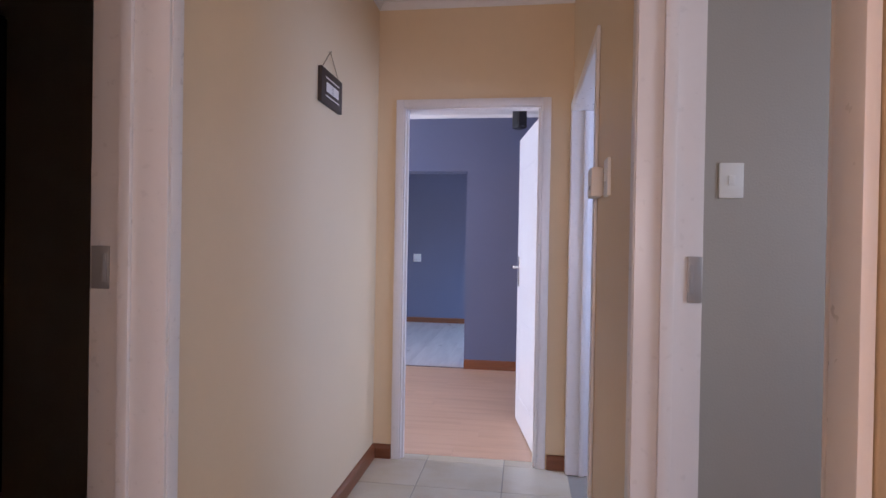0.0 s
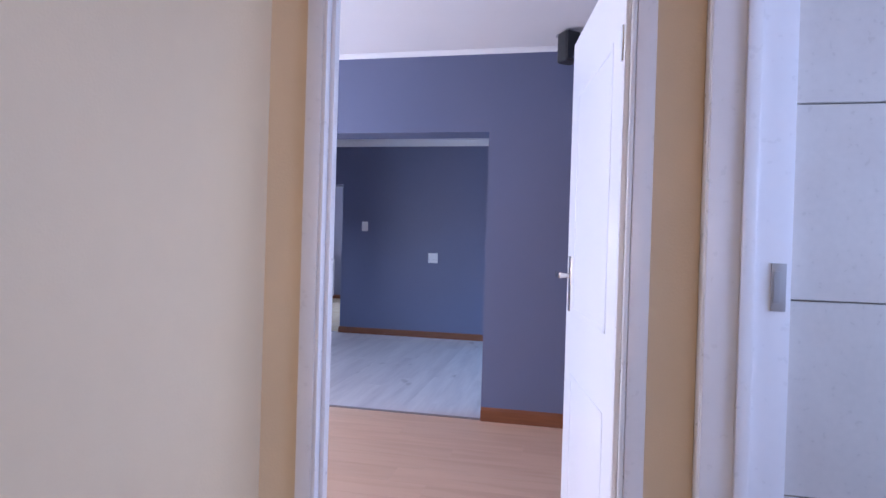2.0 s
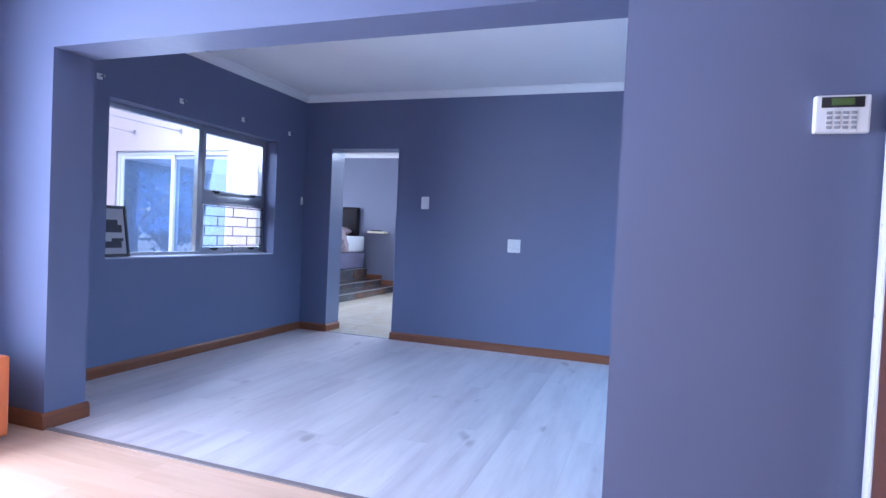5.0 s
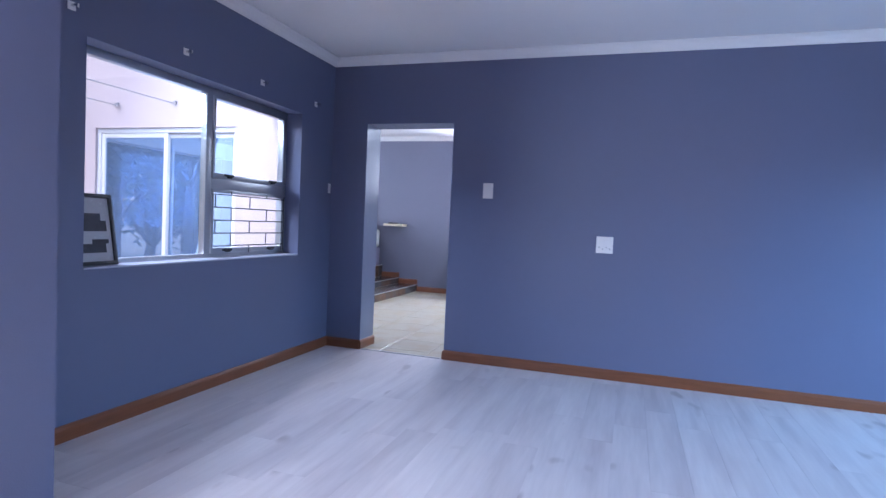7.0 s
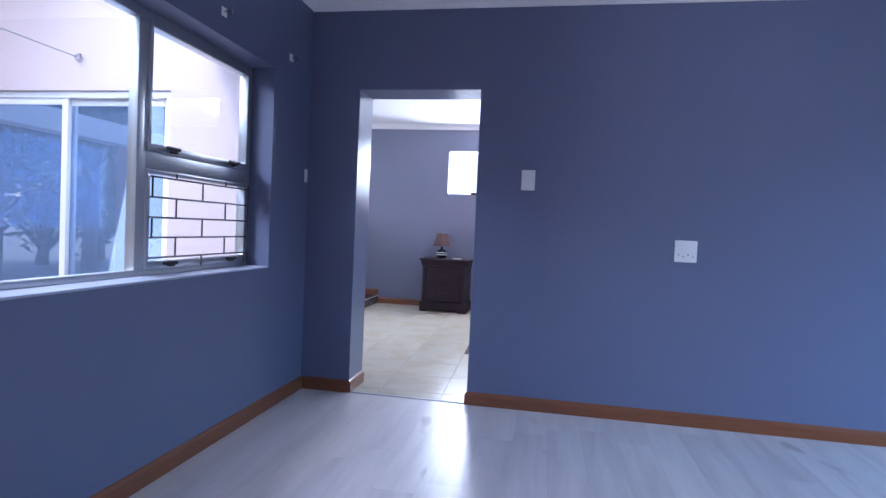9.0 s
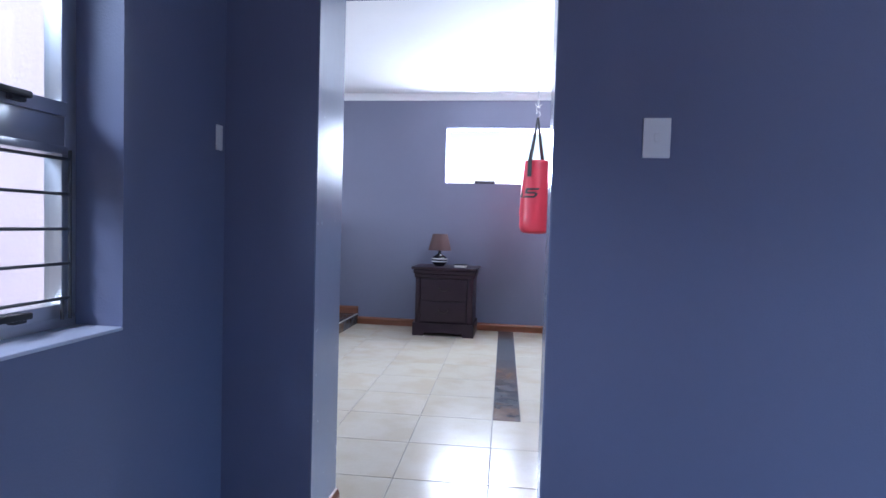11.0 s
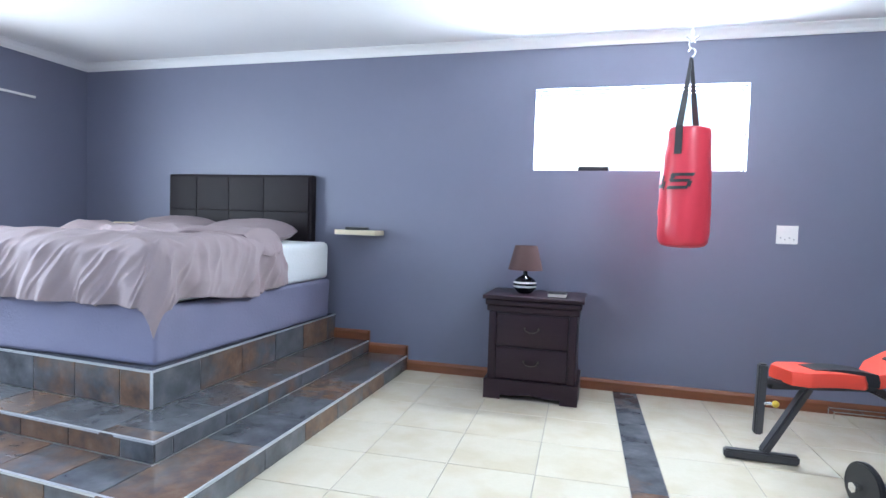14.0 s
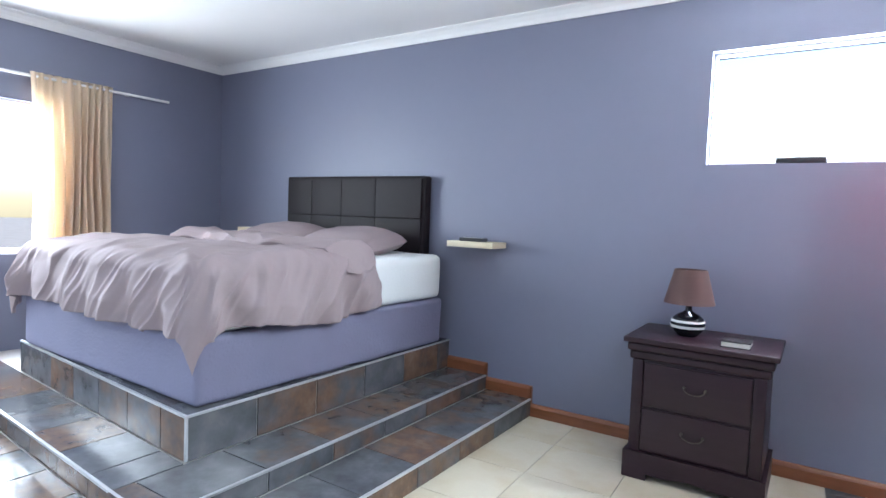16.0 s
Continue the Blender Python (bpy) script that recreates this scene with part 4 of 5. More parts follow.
SG = thing("hanging_sign", (HL, 0.905, 2.02), "small dark wooden sign hanging on a string", "sign")
bm = bmesh.new()
box(bm, HL + 0.001, HL + 0.020, 0.765, 1.048, 1.944, 2.098, 0.003)
part("board", bm, SIGNBLACK, SG)
for y0, y1, z0, z1 in ((0.815, 1.0, 2.058, 2.064), (0.815, 1.0, 1.977, 1.983), (0.825, 0.905, 2.0, 2.042), (0.915, 0.99, 2.0, 2.042)):
    bm = bmesh.new()
    box(bm, HL + 0.0195, HL + 0.0215, y0, y1, z0, z1)
    part("lettering", bm, PLASTIC, SG, "pale lettering bars")
bm = bmesh.new()
tube(bm, [(HL + 0.010, 0.79, 2.097), (HL + 0.008, 0.905, 2.20), (HL + 0.010, 1.02, 2.097)], 0.0022)
part("string", bm, STRING, SG, "thin twine loop")
bm = bmesh.new()
cyl(bm, (HL, 0.905, 2.20), (HL + 0.014, 0.905, 2.202), 0.003)
part("nail", bm, CHROME, SG)


def speaker(x, y, z, yaw, wall_to):
    s = thing("loudspeaker", (0, 0, 0), "small black loudspeaker on a ceiling bracket", "loudspeaker", "surround loudspeakers")
    bm = bmesh.new()
    box(bm, -0.055, 0.055, -0.06, 0.05, -0.10, 0.10, 0.022, 4)
    part("cabinet", bm, BLACKPLASTIC, s)
    bm = bmesh.new()
    box(bm, -0.048, 0.048, -0.066, -0.058, -0.09, 0.09, 0.003)
    part("grille", bm, BLACKPAD, s)
    bm = bmesh.new()
    box(bm, -0.015, 0.015, -0.0685, -0.0655, -0.082, -0.076)
    part("badge", bm, CHROME, s)
    bm = bmesh.new()
    tube(bm, [(0, 0.045, 0.02), (0, 0.09, 0.06), (0, 0.09, wall_to)], 0.009)
    cyl(bm, (0, 0.09, wall_to - 0.01), (0, 0.09, wall_to), 0.03)
    part("bracket", bm, GREYPLASTIC, s)
    s.matrix_basis = pose(x, y, z, 0, 0, yaw)


speaker(0.60, 4.16, 2.60, 35, 0.112)
speaker(-3.32, 4.17, 2.56, -40, 0.152)

# ottoman
OT = thing("ottoman", (-3.16, 4.04, 0), "orange leatherette cube ottoman on small dark feet", "ottoman")
bm = bmesh.new()
box(bm, -3.385, -2.932, 3.82, 4.272, 0.03, 0.452, 0.018, 3)
part("body", bm, ORANGE, OT)
for x in (-3.34, -2.98):
    for y in (3.865, 4.225):
        bm = bmesh.new()
        cyl(bm, (x, y, 0), (x, y, 0.032), 0.02, seg=12)
        part("foot", bm, BLACKPLASTIC, OT)

# framed photograph leaning on the sill
PF = thing("photo_frame", (0, 0, 0), "black framed grey photograph leaning on the window sill", "photo frame")
for a, b, c, d in ((-0.135, 0.135, 0, 0.022), (-0.135, 0.135, 0.378, 0.40), (-0.135, -0.113, 0.022, 0.378), (0.113, 0.135, 0.022, 0.378)):
    bm = bmesh.new()
    box(bm, 0, 0.018, a, b, c, d, 0.002)
    part("frame_bar", bm, BLACKPLASTIC, PF)
bm = bmesh.new()
box(bm, 0.003, 0.008, -0.113, 0.113, 0.022, 0.378)
ph = part("print", bm, PHOTO, PF, "grey photographic print")
for a, b, c, d in ((-0.09, 0.085, 0.19, 0.25), (-0.06, 0.05, 0.25, 0.29), (-0.09, 0.07, 0.07, 0.12), (-0.02, 0.09, 0.12, 0.145)):
    bm = bmesh.new()
    box(bm, 0.008, 0.0092, a, b, c, d, 0.0)
    part("dark_shape", bm, PHOTODARK, ph)
PF.matrix_basis = pose(-3.715, 5.535, 0.893, 0, -9, 4)

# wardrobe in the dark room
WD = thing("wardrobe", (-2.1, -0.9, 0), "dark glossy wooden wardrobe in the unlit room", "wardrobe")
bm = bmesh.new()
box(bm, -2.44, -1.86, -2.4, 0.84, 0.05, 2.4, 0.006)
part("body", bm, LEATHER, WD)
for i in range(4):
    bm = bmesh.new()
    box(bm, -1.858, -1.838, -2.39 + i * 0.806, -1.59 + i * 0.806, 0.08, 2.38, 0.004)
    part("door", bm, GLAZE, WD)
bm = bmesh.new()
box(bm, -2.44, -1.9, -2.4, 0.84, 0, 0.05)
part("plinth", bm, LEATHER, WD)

# ---- bedroom: tiled bed platform ----
SL = -0.073                 # the platform front runs a little out of square


def front(x, y0, x0):
    return y0 + SL * (x - x0)


STEPS = ((-4.46, 9.745, 0.0, 0.12), (-4.81, 10.075, 0.12, 0.22), (-5.14, 10.42, 0.22, 0.425))
PLAT = tagged(new("platform_steps"), "stepped bed platform clad in rust and grey slate tiles with metal edge trims", kind="structure")
for xr, yf, z0, z1 in STEPS:
    xl = -7.20 if z1 > 0.4 else X_BED
    bm = bmesh.new()
    prism(bm, [(xl, front(xl, yf, xr) + 0.004), (xr - 0.006, front(xr, yf, xr) + 0.006), (xr - 0.006, Y_C), (xl, Y_C)], z0 - (0.004 if z0 == 0 else 0), z1 - 0.007)
    part("step_core", bm, SLATEGROUT, PLAT)

# ---- bed ----
BED = thing("bed", (-6.12, 11.4, 0.425), "double bed with blue grey base, white mattress and padded headboard", "bed")
BX0, BX1, BY0, BY1 = -7.08, -5.19, 10.50, 12.42
ROT = Matrix.Translation((BX1, BY0, 0)) @ Matrix.Rotation(radians(-1.5), 4, 'Z') @ Matrix.Translation((-BX1, -BY0, 0))


def soft_box(x0, x1, y0, y1, z0, z1, bev, amp, scale, cuts=26):
    """An upholstered block with slightly uneven faces."""
    bm = bmesh.new()
    box(bm, x0, x1, y0, y1, z0, z1, bev, 4)
    big = [e for e in bm.edges if e.calc_length() > 0.2]
    bmesh.ops.subdivide_edges(bm, edges=big, cuts=cuts, use_grid_fill=True)
    bm.normal_update()
    for v in bm.verts:
        v.co += v.normal * amp * noise.noise(v.co * scale)
    return bm


bm = soft_box(BX0, BX1, BY0, BY1, 0.427, 0.745, 0.03, 0.007, 5)
bm.transform(ROT)
part("base", bm, BASECLOTH, BED, "quilted blue grey fabric base")
bm = soft_box(BX0 + 0.01, BX1 - 0.01, BY0 + 0.01, BY1, 0.747, 1.055, 0.06, 0.008, 4)
bm.transform(ROT)
part("mattress", bm, MATTRESS, BED, "white mattress")
hb = bmesh.new()
box(hb, -6.825, -5.345, 12.45, Y_C - 0.003, 0.43, 1.627, 0.02, 3)
hbo = part("headboard", hb, LEATHER, BED, "black brown leatherette headboard stitched in panels")
cols = [-6.80, -6.51, -6.17, -5.81, -5.37]
for x0, x1 in zip(cols, cols[1:]):
    for z0, z1 in ((0.80, 1.305), (1.305, 1.605)):
        bm = bmesh.new()
        box(bm, x0 + 0.0005, x1 - 0.0005, 12.436, 12.462, z0 + 0.0005, z1 - 0.0005, 0.005, 3)
        part("padded_panel", bm, LEATHER, hbo)


def pillow(x, y, z, w, d, h, yaw, tilt, seed):
    bm = bmesh.new()
    n = 22
    top, bot = [], []
    for j in range(n + 1):
        a, b = [], []
        for i in range(n + 1):
            u, v = 2 * i / n - 1, 2 * j / n - 1
            e = max(0, (1 - abs(u) ** 3.2) * (1 - abs(v) ** 3.2)) ** 0.45
            px, py = u * w / 2 * (1 - 0.06 * v * v), v * d / 2 * (1 - 0.06 * u * u)
            wr = 0.012 * noise.noise(Vector((u * 3 + seed, v * 3, seed)))
            a.append(bm.verts.new((px, py, e * h * 0.62 + wr * e + 0.003)))
            b.append(bm.verts.new((px, py, -e * h * 0.38)))
        top.append(a)
        bot.append(b)
    for j in range(n):
        for i in range(n):
            bm.faces.new((top[j][i], top[j][i + 1], top[j + 1][i + 1], top[j + 1][i]))
            bm.faces.new((bot[j][i], bot[j + 1][i], bot[j + 1][i + 1], bot[j][i + 1]))
    bmesh.ops.remove_doubles(bm, verts=bm.verts, dist=0.004)
    ob = solid("pillow", bm, MAUVE, "plump mauve pillow on the bed", "pillow", "bed pillows")
    ob.data.shade_smooth()
    ob.matrix_basis = pose(x, y, z, tilt, 0, yaw)


pillow(-5.75, 12.10, 1.10, 0.74, 0.50, 0.19, -3, 10, 1)
pillow(-6.50, 12.12, 1.10, 0.74, 0.50, 0.19, 4, 12, 5)


def duvet():
    """A cloth laid over the mattress: it drops over the edges in folds and lies rumpled on top."""
    bm = bmesh.new()
    x0, x1, y0, y1 = BX0 - 0.02, BX1 + 0.005, BY0 - 0.015, 11.62
    top = 1.085
    r = 0.075
    nu, nv = 260, 220
    s0, s1 = x0 - 0.26, x1 + 0.305
    t0 = y0 - 0.31
    rows = []
    for j in range(nv + 1):
        row = []
        for i in range(nu + 1):
            s = s0 + (s1 - s0) * i / nu
            t1 = y1 + 0.10 * noise.noise(Vector((s * 1.7, 3, 0))) + 0.10 * max(0, (s - x1 + 0.5))
            t = t0 + (t1 - t0) * j / nv
            cx, cy = min(max(s, x0 + r), x1 - r), max(t, y0 + r)
            dx, dy = s - cx, t - cy
            d = math.hypot(dx, dy)
            ux, uy = (dx / d, dy / d) if d > 1e-6 else (0, 0)
            arc = r * math.pi / 2
            if d < arc:
                a = d / r
                out, drop = r * math.sin(a), r * (1 - math.cos(a))
            else:
                out, drop = r, r + (d - arc)
            hang = max(0, d - arc)
            along = (s - x1) * abs(uy) + (t - y0) * abs(ux) + math.atan2(uy, ux) * 0.14
            fold = (1 - 0.6 * min(1, abs(ux * uy) * 2)) * (0.45 * math.sin(along * 17 + 3.5 * noise.noise(Vector((along * 2.3, 1, 0)))) + 1.1 * noise.noise(Vector((along * 6, hang * 2, 4))))
            corner = abs(ux * uy) * 2
            out += min(1, hang / 0.16) * (0.024 + 0.040 * fold) + 0.03 * corner * min(1, hang / 0.2) + 0.012 * min(1, d / arc)
            puff = 0.030 * noise.noise(Vector((s * 2.1, t * 1.6, 0))) + 0.016 * noise.noise(Vector((s * 5 + t * 3, t * 4, 7)))
            rid = abs(noise.noise(Vector((s * 2.6 + t * 1.2, t * 2.2 - s * 1.1, 11))))
            puff += 0.035 * max(0, 0.24 - rid)
            edge = max(0, 1 - d / arc)
            lift = 0.035 * math.sin(min(1, max(0, (t - y0) / 1.1)) * math.pi)
            radial = max(0, (0.55 - math.hypot(x1 - s, t - y0)) / 0.55) if d < arc else 0
            puff += 0.018 * radial * math.sin(math.atan2(t - y0 + 0.08, x1 - s + 0.08) * 15)
            q = noise.noise(Vector((t * 6.5 - s * 3.2, s * 1.6, 21)))
            puff += 0.045 * max(0, 0.24 - abs(q)) * max(0, min(1, 1.25 - (x1 - s) / 0.6))
            q = noise.noise(Vector((s * 5.5 + t * 2.5, t * 1.4, 33)))
            puff += 0.030 * max(0, 0.24 - abs(q)) * max(0, min(1, 1.2 - (t - y0) / 0.6))
            flat = 1 - 0.85 * min(1, corner)
            q = noise.noise(Vector((along * 5.5 + d * 3.5, d * 1.6, 52)))
            out += 0.022 * max(0, 0.25 - abs(q)) / 0.25 * min(1, d / arc) * flat
            q = noise.noise(Vector((along * 11 + d * 7, d * 2.5, 63)))
            out += 0.010 * max(0, 0.25 - abs(q)) / 0.25 * min(1, d / arc) * flat
            z = top - drop + puff * (0.25 + 0.75 * edge) + lift * edge
            if hang > 0 and uy > -0.2 and ux > 0.5:
                z += 0.10 * hang * math.sin(t * 6)
            row.append(bm.verts.new((cx + ux * out, cy + uy * out, z)))
        rows.append(row)
    for j in range(nv):
        for i in range(nu):
            bm.faces.new((rows[j][i], rows[j][i + 1], rows[j + 1][i + 1], rows[j + 1][i]))
    bm.transform(ROT)
    ob = solid("duvet", bm, MAUVE, "rumpled mauve cotton duvet hanging over the bed", "duvet")
    ob.data.shade_smooth()
    m = ob.modifiers.new("thick", 'SOLIDIFY')
    m.thickness = 0.022
    m.offset = -1
    # the turned back end, a thick loose roll
    bm = bmesh.new()
    nu, nv = 120, 30
    rows = []
    for i in range(nu + 1):
        u = i / nu
        s = x0 + 0.10 + u * (x1 - x0 - 0.02)
        over = max(0, s - (x1 - 0.06))
        yc = 11.52 + 0.09 * math.sin(u * 7) + 0.05 * noise.noise(Vector((u * 6, 0, 2))) - 0.05 * u
        ring = []
        for j in range(nv):
            a = 2 * math.pi * j / nv
            w = 0.19 + 0.05 * noise.noise(Vector((u * 5, 9, 0)))
            h = 0.056 + 0.016 * noise.noise(Vector((u * 8, 5, 0)))
            k = 1 + 0.30 * noise.noise(Vector((u * 9, math.cos(a) * 1.3, math.sin(a) * 1.3)))
            sgn = math.copysign(abs(math.cos(a)) ** 0.8, math.cos(a))
            taper = min(1, (1 - u) * 16, u * 16) ** 0.5
            ring.append(bm.verts.new((s - 0.9 * over * 0.35, yc + sgn * w * k * (0.35 + 0.65 * taper), 1.118 + math.sin(a) * h * k * (0.3 + 0.7 * taper) - 0.9 * over + 0.02 * noise.noise(Vector((u * 14, j * 0.5, 3))))))
        rows.append(ring)
    for a, b in zip(rows, rows[1:]):
        for j in range(nv):
            q = (j + 1) % nv
            bm.faces.new((a[j], a[q], b[q], b[j]))
    bm.faces.new(rows[0])
    bm.faces.new(rows[-1][::-1])
    bm.transform(ROT)
    part("turned_back_fold", bm, MAUVE, ob).data.shade_smooth()


duvet()


def wall_shelf(x0, x1, label):
    bm = bmesh.new()
    box(bm, x0, x1, 12.335, Y_C, 1.128, 1.168, 0.003)
    solid("wall_shelf", bm, SHELFWOOD, label, "shelf", "floating shelves")


wall_shelf(-5.065, -4.705, "short pale floating shelf holding a dark remote")
wall_shelf(-7.35, -7.0, "short pale floating shelf beside the headboard")
RM = thing("remote_control", (-4.9, 12.40, 1.168), "black remote lying on the pale shelf", "remote")
bm = bmesh.new()
box(bm, -4.985, -4.80, 12.365, 12.445, 1.168, 1.192, 0.007, 3)
part("casing", bm, BLACKPLASTIC, RM)
for i in range(5):
    bm = bmesh.new()
    box(bm, -4.965 + i * 0.032, -4.945 + i * 0.032, 12.39, 12.41, 1.1915, 1.1945, 0.001)
    part("button", bm, GREYPLASTIC, RM)

# ceiling light
CL = thing("ceiling_light", (-1.85, 10.15, CEIL_2), "round ceiling light with a bare bulb", "ceiling light")
bm = bmesh.new()
lathe(bm, [(0.02, -0.055), (0.03, -0.05), (0.035, -0.02), (0.09, -0.014), (0.095, 0.0)], (-1.85, 10.15, CEIL_2), 28)
part("rose", bm, PLASTIC, CL)

# ---- nightstand ----
NS = thing("nightstand", (-3.365, 12.26, 0), "dark mahogany nightstand with two drawers", "nightstand")
nx0, nx1, ny0, ny1 = -3.675, -3.055, 12.035, 12.515
bm = bmesh.new()
box(bm, nx0 - 0.045, nx1 + 0.045, ny0 - 0.045, ny1, 0.718, 0.745, 0.006, 3)
part("top", bm, DARKWOOD, NS)
bm = bmesh.new()
box(bm, nx0 - 0.028, nx1 + 0.028, ny0 - 0.030, ny1, 0.672, 0.7175, 0.016, 4)
box(bm, nx0 - 0.016, nx1 + 0.016, ny0 - 0.016, ny1, 0.628, 0.674, 0.014, 4)
part("cornice_moulding", bm, DARKWOOD, NS)
bm = bmesh.new()
box(bm, nx0, nx1, ny0, ny1, 0.12, 0.63, 0.004)
part("body", bm, DARKWOOD, NS)
for x in (nx0, nx1 - 0.055):
    bm = bmesh.new()
    box(bm, x, x + 0.055, ny0 - 0.012, ny0 + 0.02, 0.13, 0.628, 0.006)
    part("pilaster", bm, DARKWOOD, NS)
bm = bmesh.new()
prof = [(nx0 - 0.022, 0.0), (nx0 - 0.022, 0.142), (nx1 + 0.022, 0.142), (nx1 + 0.022, 0.0), (nx1 - 0.10, 0.0)]
for i in range(9):
    u = i / 8
    prof.append((nx1 - 0.10 - u * (nx1 - nx0 - 0.20), 0.03 + 0.012 * math.sin(u * math.pi) + 0.006 * math.cos(u * 12)))
prof.append((nx0 + 0.10, 0.0))
fa = [bm.verts.new((x, ny0 - 0.028, z)) for x, z in prof]
fb = [bm.verts.new((x, ny0 - 0.003, z)) for x, z in prof]
bm.faces.new(fa)
bm.faces.new(fb[::-1])
for i in range(len(prof)):
    j = (i + 1) % len(prof)
    bm.faces.new((fa[i], fa[j], fb[j], fb[i]))
box(bm, nx0 - 0.022, nx0 - 0.001, ny0 - 0.003, ny1, 0, 0.142)
box(bm, nx1 + 0.001, nx1 + 0.022, ny0 - 0.003, ny1, 0, 0.142)
part("plinth", bm, DARKWOOD, NS, smooth=False)
for z0, z1 in ((0.155, 0.375), (0.39, 0.615)):
    bm = bmesh.new()
    box(bm, nx0 + 0.06, nx1 - 0.06, ny0 - 0.014, ny0 + 0.01, z0, z1, 0.005, 3)
    dr = part("drawer", bm, DARKWOOD, NS)
    xc, zc = (nx0 + nx1) / 2, (z0 + z1) / 2 + 0.02
    bm = bmesh.new()
    for s in (-1, 1):
        bmesh.ops.create_uvsphere(bm, u_segments=10, v_segments=8, radius=0.008, matrix=Matrix.Translation((xc + s * 0.05, ny0 - 0.02, zc)))
    tube(bm, [(xc + 0.05 * math.cos(a), ny0 - 0.032, zc - 0.028 * math.sin(a)) for a in [math.pi * i / 8 for i in range(9)]], 0.0035, 6)
    part("handle", bm, BRONZE, dr, "small dark bronze bail handle")

LP = thing("table_lamp", (-3.455, 12.25, 0.745), "table lamp with a brown shade and black striped ceramic foot", "table lamp")
bm = bmesh.new()
LB = [(0.045, 0.0), (0.05, 0.004), (0.065, 0.02), (0.080, 0.04), (0.086, 0.058), (0.084, 0.078), (0.074, 0.098), (0.055, 0.115), (0.030, 0.127), (0.017, 0.138), (0.016, 0.16), (0.012, 0.168)]
lathe(bm, LB, (-3.455, 12.25, 0.745), 40)
part("foot", bm, GLAZE, LP, "glossy black ceramic foot")
for z0, z1, ra, rb in ((0.046, 0.060, 0.0845, 0.0875), (0.076, 0.088, 0.0858, 0.0815)):
    bm = bmesh.new()
    lathe(bm, [(ra - 0.006, z0), (ra + 0.0006, z0), (rb + 0.0006, z1), (rb - 0.006, z1)], (-3.455, 12.25, 0.745), 40)
    part("stripe", bm, WHITEGLAZE, LP, "white glazed stripe")
bm = bmesh.new()
n = 40
for (ra, za), (rb, zb) in (((0.128, 0.175), (0.082, 0.355)), ((0.082, 0.355), (0.078, 0.355)), ((0.078, 0.355), (0.124, 0.175)), ((0.124, 0.175), (0.128, 0.175))):
    A = [bm.verts.new((-3.455 + ra * math.cos(6.28318 * i / n), 12.25 + ra * math.sin(6.28318 * i / n), 0.745 + za)) for i in range(n)]
    B = [bm.verts.new((-3.455 + rb * math.cos(6.28318 * i / n), 12.25 + rb * math.sin(6.28318 * i / n), 0.745 + zb)) for i in range(n)]
    for i in range(n):
        bm.faces.new((A[i], A[(i + 1) % n], B[(i + 1) % n], B[i]))
bmesh.ops.remove_doubles(bm, verts=bm.verts, dist=0.0001)
part("shade", bm, SHADE, LP, "brown fabric shade")
bm = bmesh.new()
cyl(bm, (-3.455, 12.25, 0.905), (-3.455, 12.25, 1.08), 0.006)
for a in range(3):
    cyl(bm, (-3.455, 12.25, 1.08), (-3.455 + 0.081 * math.cos(a * 2.1), 12.25 + 0.081 * math.sin(a * 2.1), 1.095), 0.002, seg=6)
part("stem", bm, CHROME, LP)

BK = thing("book", (-3.2, 12.14, 0.745), "thick dark covered book lying on the nightstand", "book")
bm = bmesh.new()
box(bm, -3.268, -3.142, 12.075, 12.225, 0.749, 0.772, 0.001)
part("pages", bm, PAPER, BK)
for z in (0.745, 0.772):
    bm = bmesh.new()
    box(bm, -3.272, -3.138, 12.071, 12.229, z, z + 0.004, 0.001)
    part("cover", bm, LEATHER, BK)

# ---- punching bag ----
PX, PY = -2.437, 11.77
PB = thing("punching_bag", (PX, PY, 1.14), "red vinyl punching bag with dark lettering hanging from the ceiling", "punching bag")
bm = bmesh.new()
bagp = [(0.02, 0.0), (0.09, 0.004), (0.126, 0.016), (0.142, 0.04), (0.149, 0.10), (0.150, 0.22), (0.147, 0.40), (0.139, 0.56), (0.134, 0.66), (0.133, 0.705), (0.128, 0.722), (0.118, 0.726), (0.108, 0.712), (0.05, 0.704), (0.01, 0.703)]
lathe(bm, [(r, z) for (ra, za), (rb, zb) in zip(bagp, bagp[1:]) for r, z in (((ra, za), ((ra + rb) / 2, (za + zb) / 2)) if zb < 0.71 and za < 0.70 else ((ra, za),))] + [bagp[-1]], (PX, PY, 1.14), 72)
for v in bm.verts:
    d = Vector((v.co.x - PX, v.co.y - PY, 0))
    if d.length > 0.09:
        a = math.atan2(d.y, d.x)
        w = 0.006 * noise.noise(v.co * 9)
        w += 0.012 * max(0, noise.noise(Vector((math.cos(a) * 2.2, math.sin(a) * 2.2, v.co.z * 16)))) * max(0, math.cos(a - 3.5))
        v.co += d.normalized() * w
part("bag", bm, REDVINYL, PB)
hook = (PX, PY, 2.295)
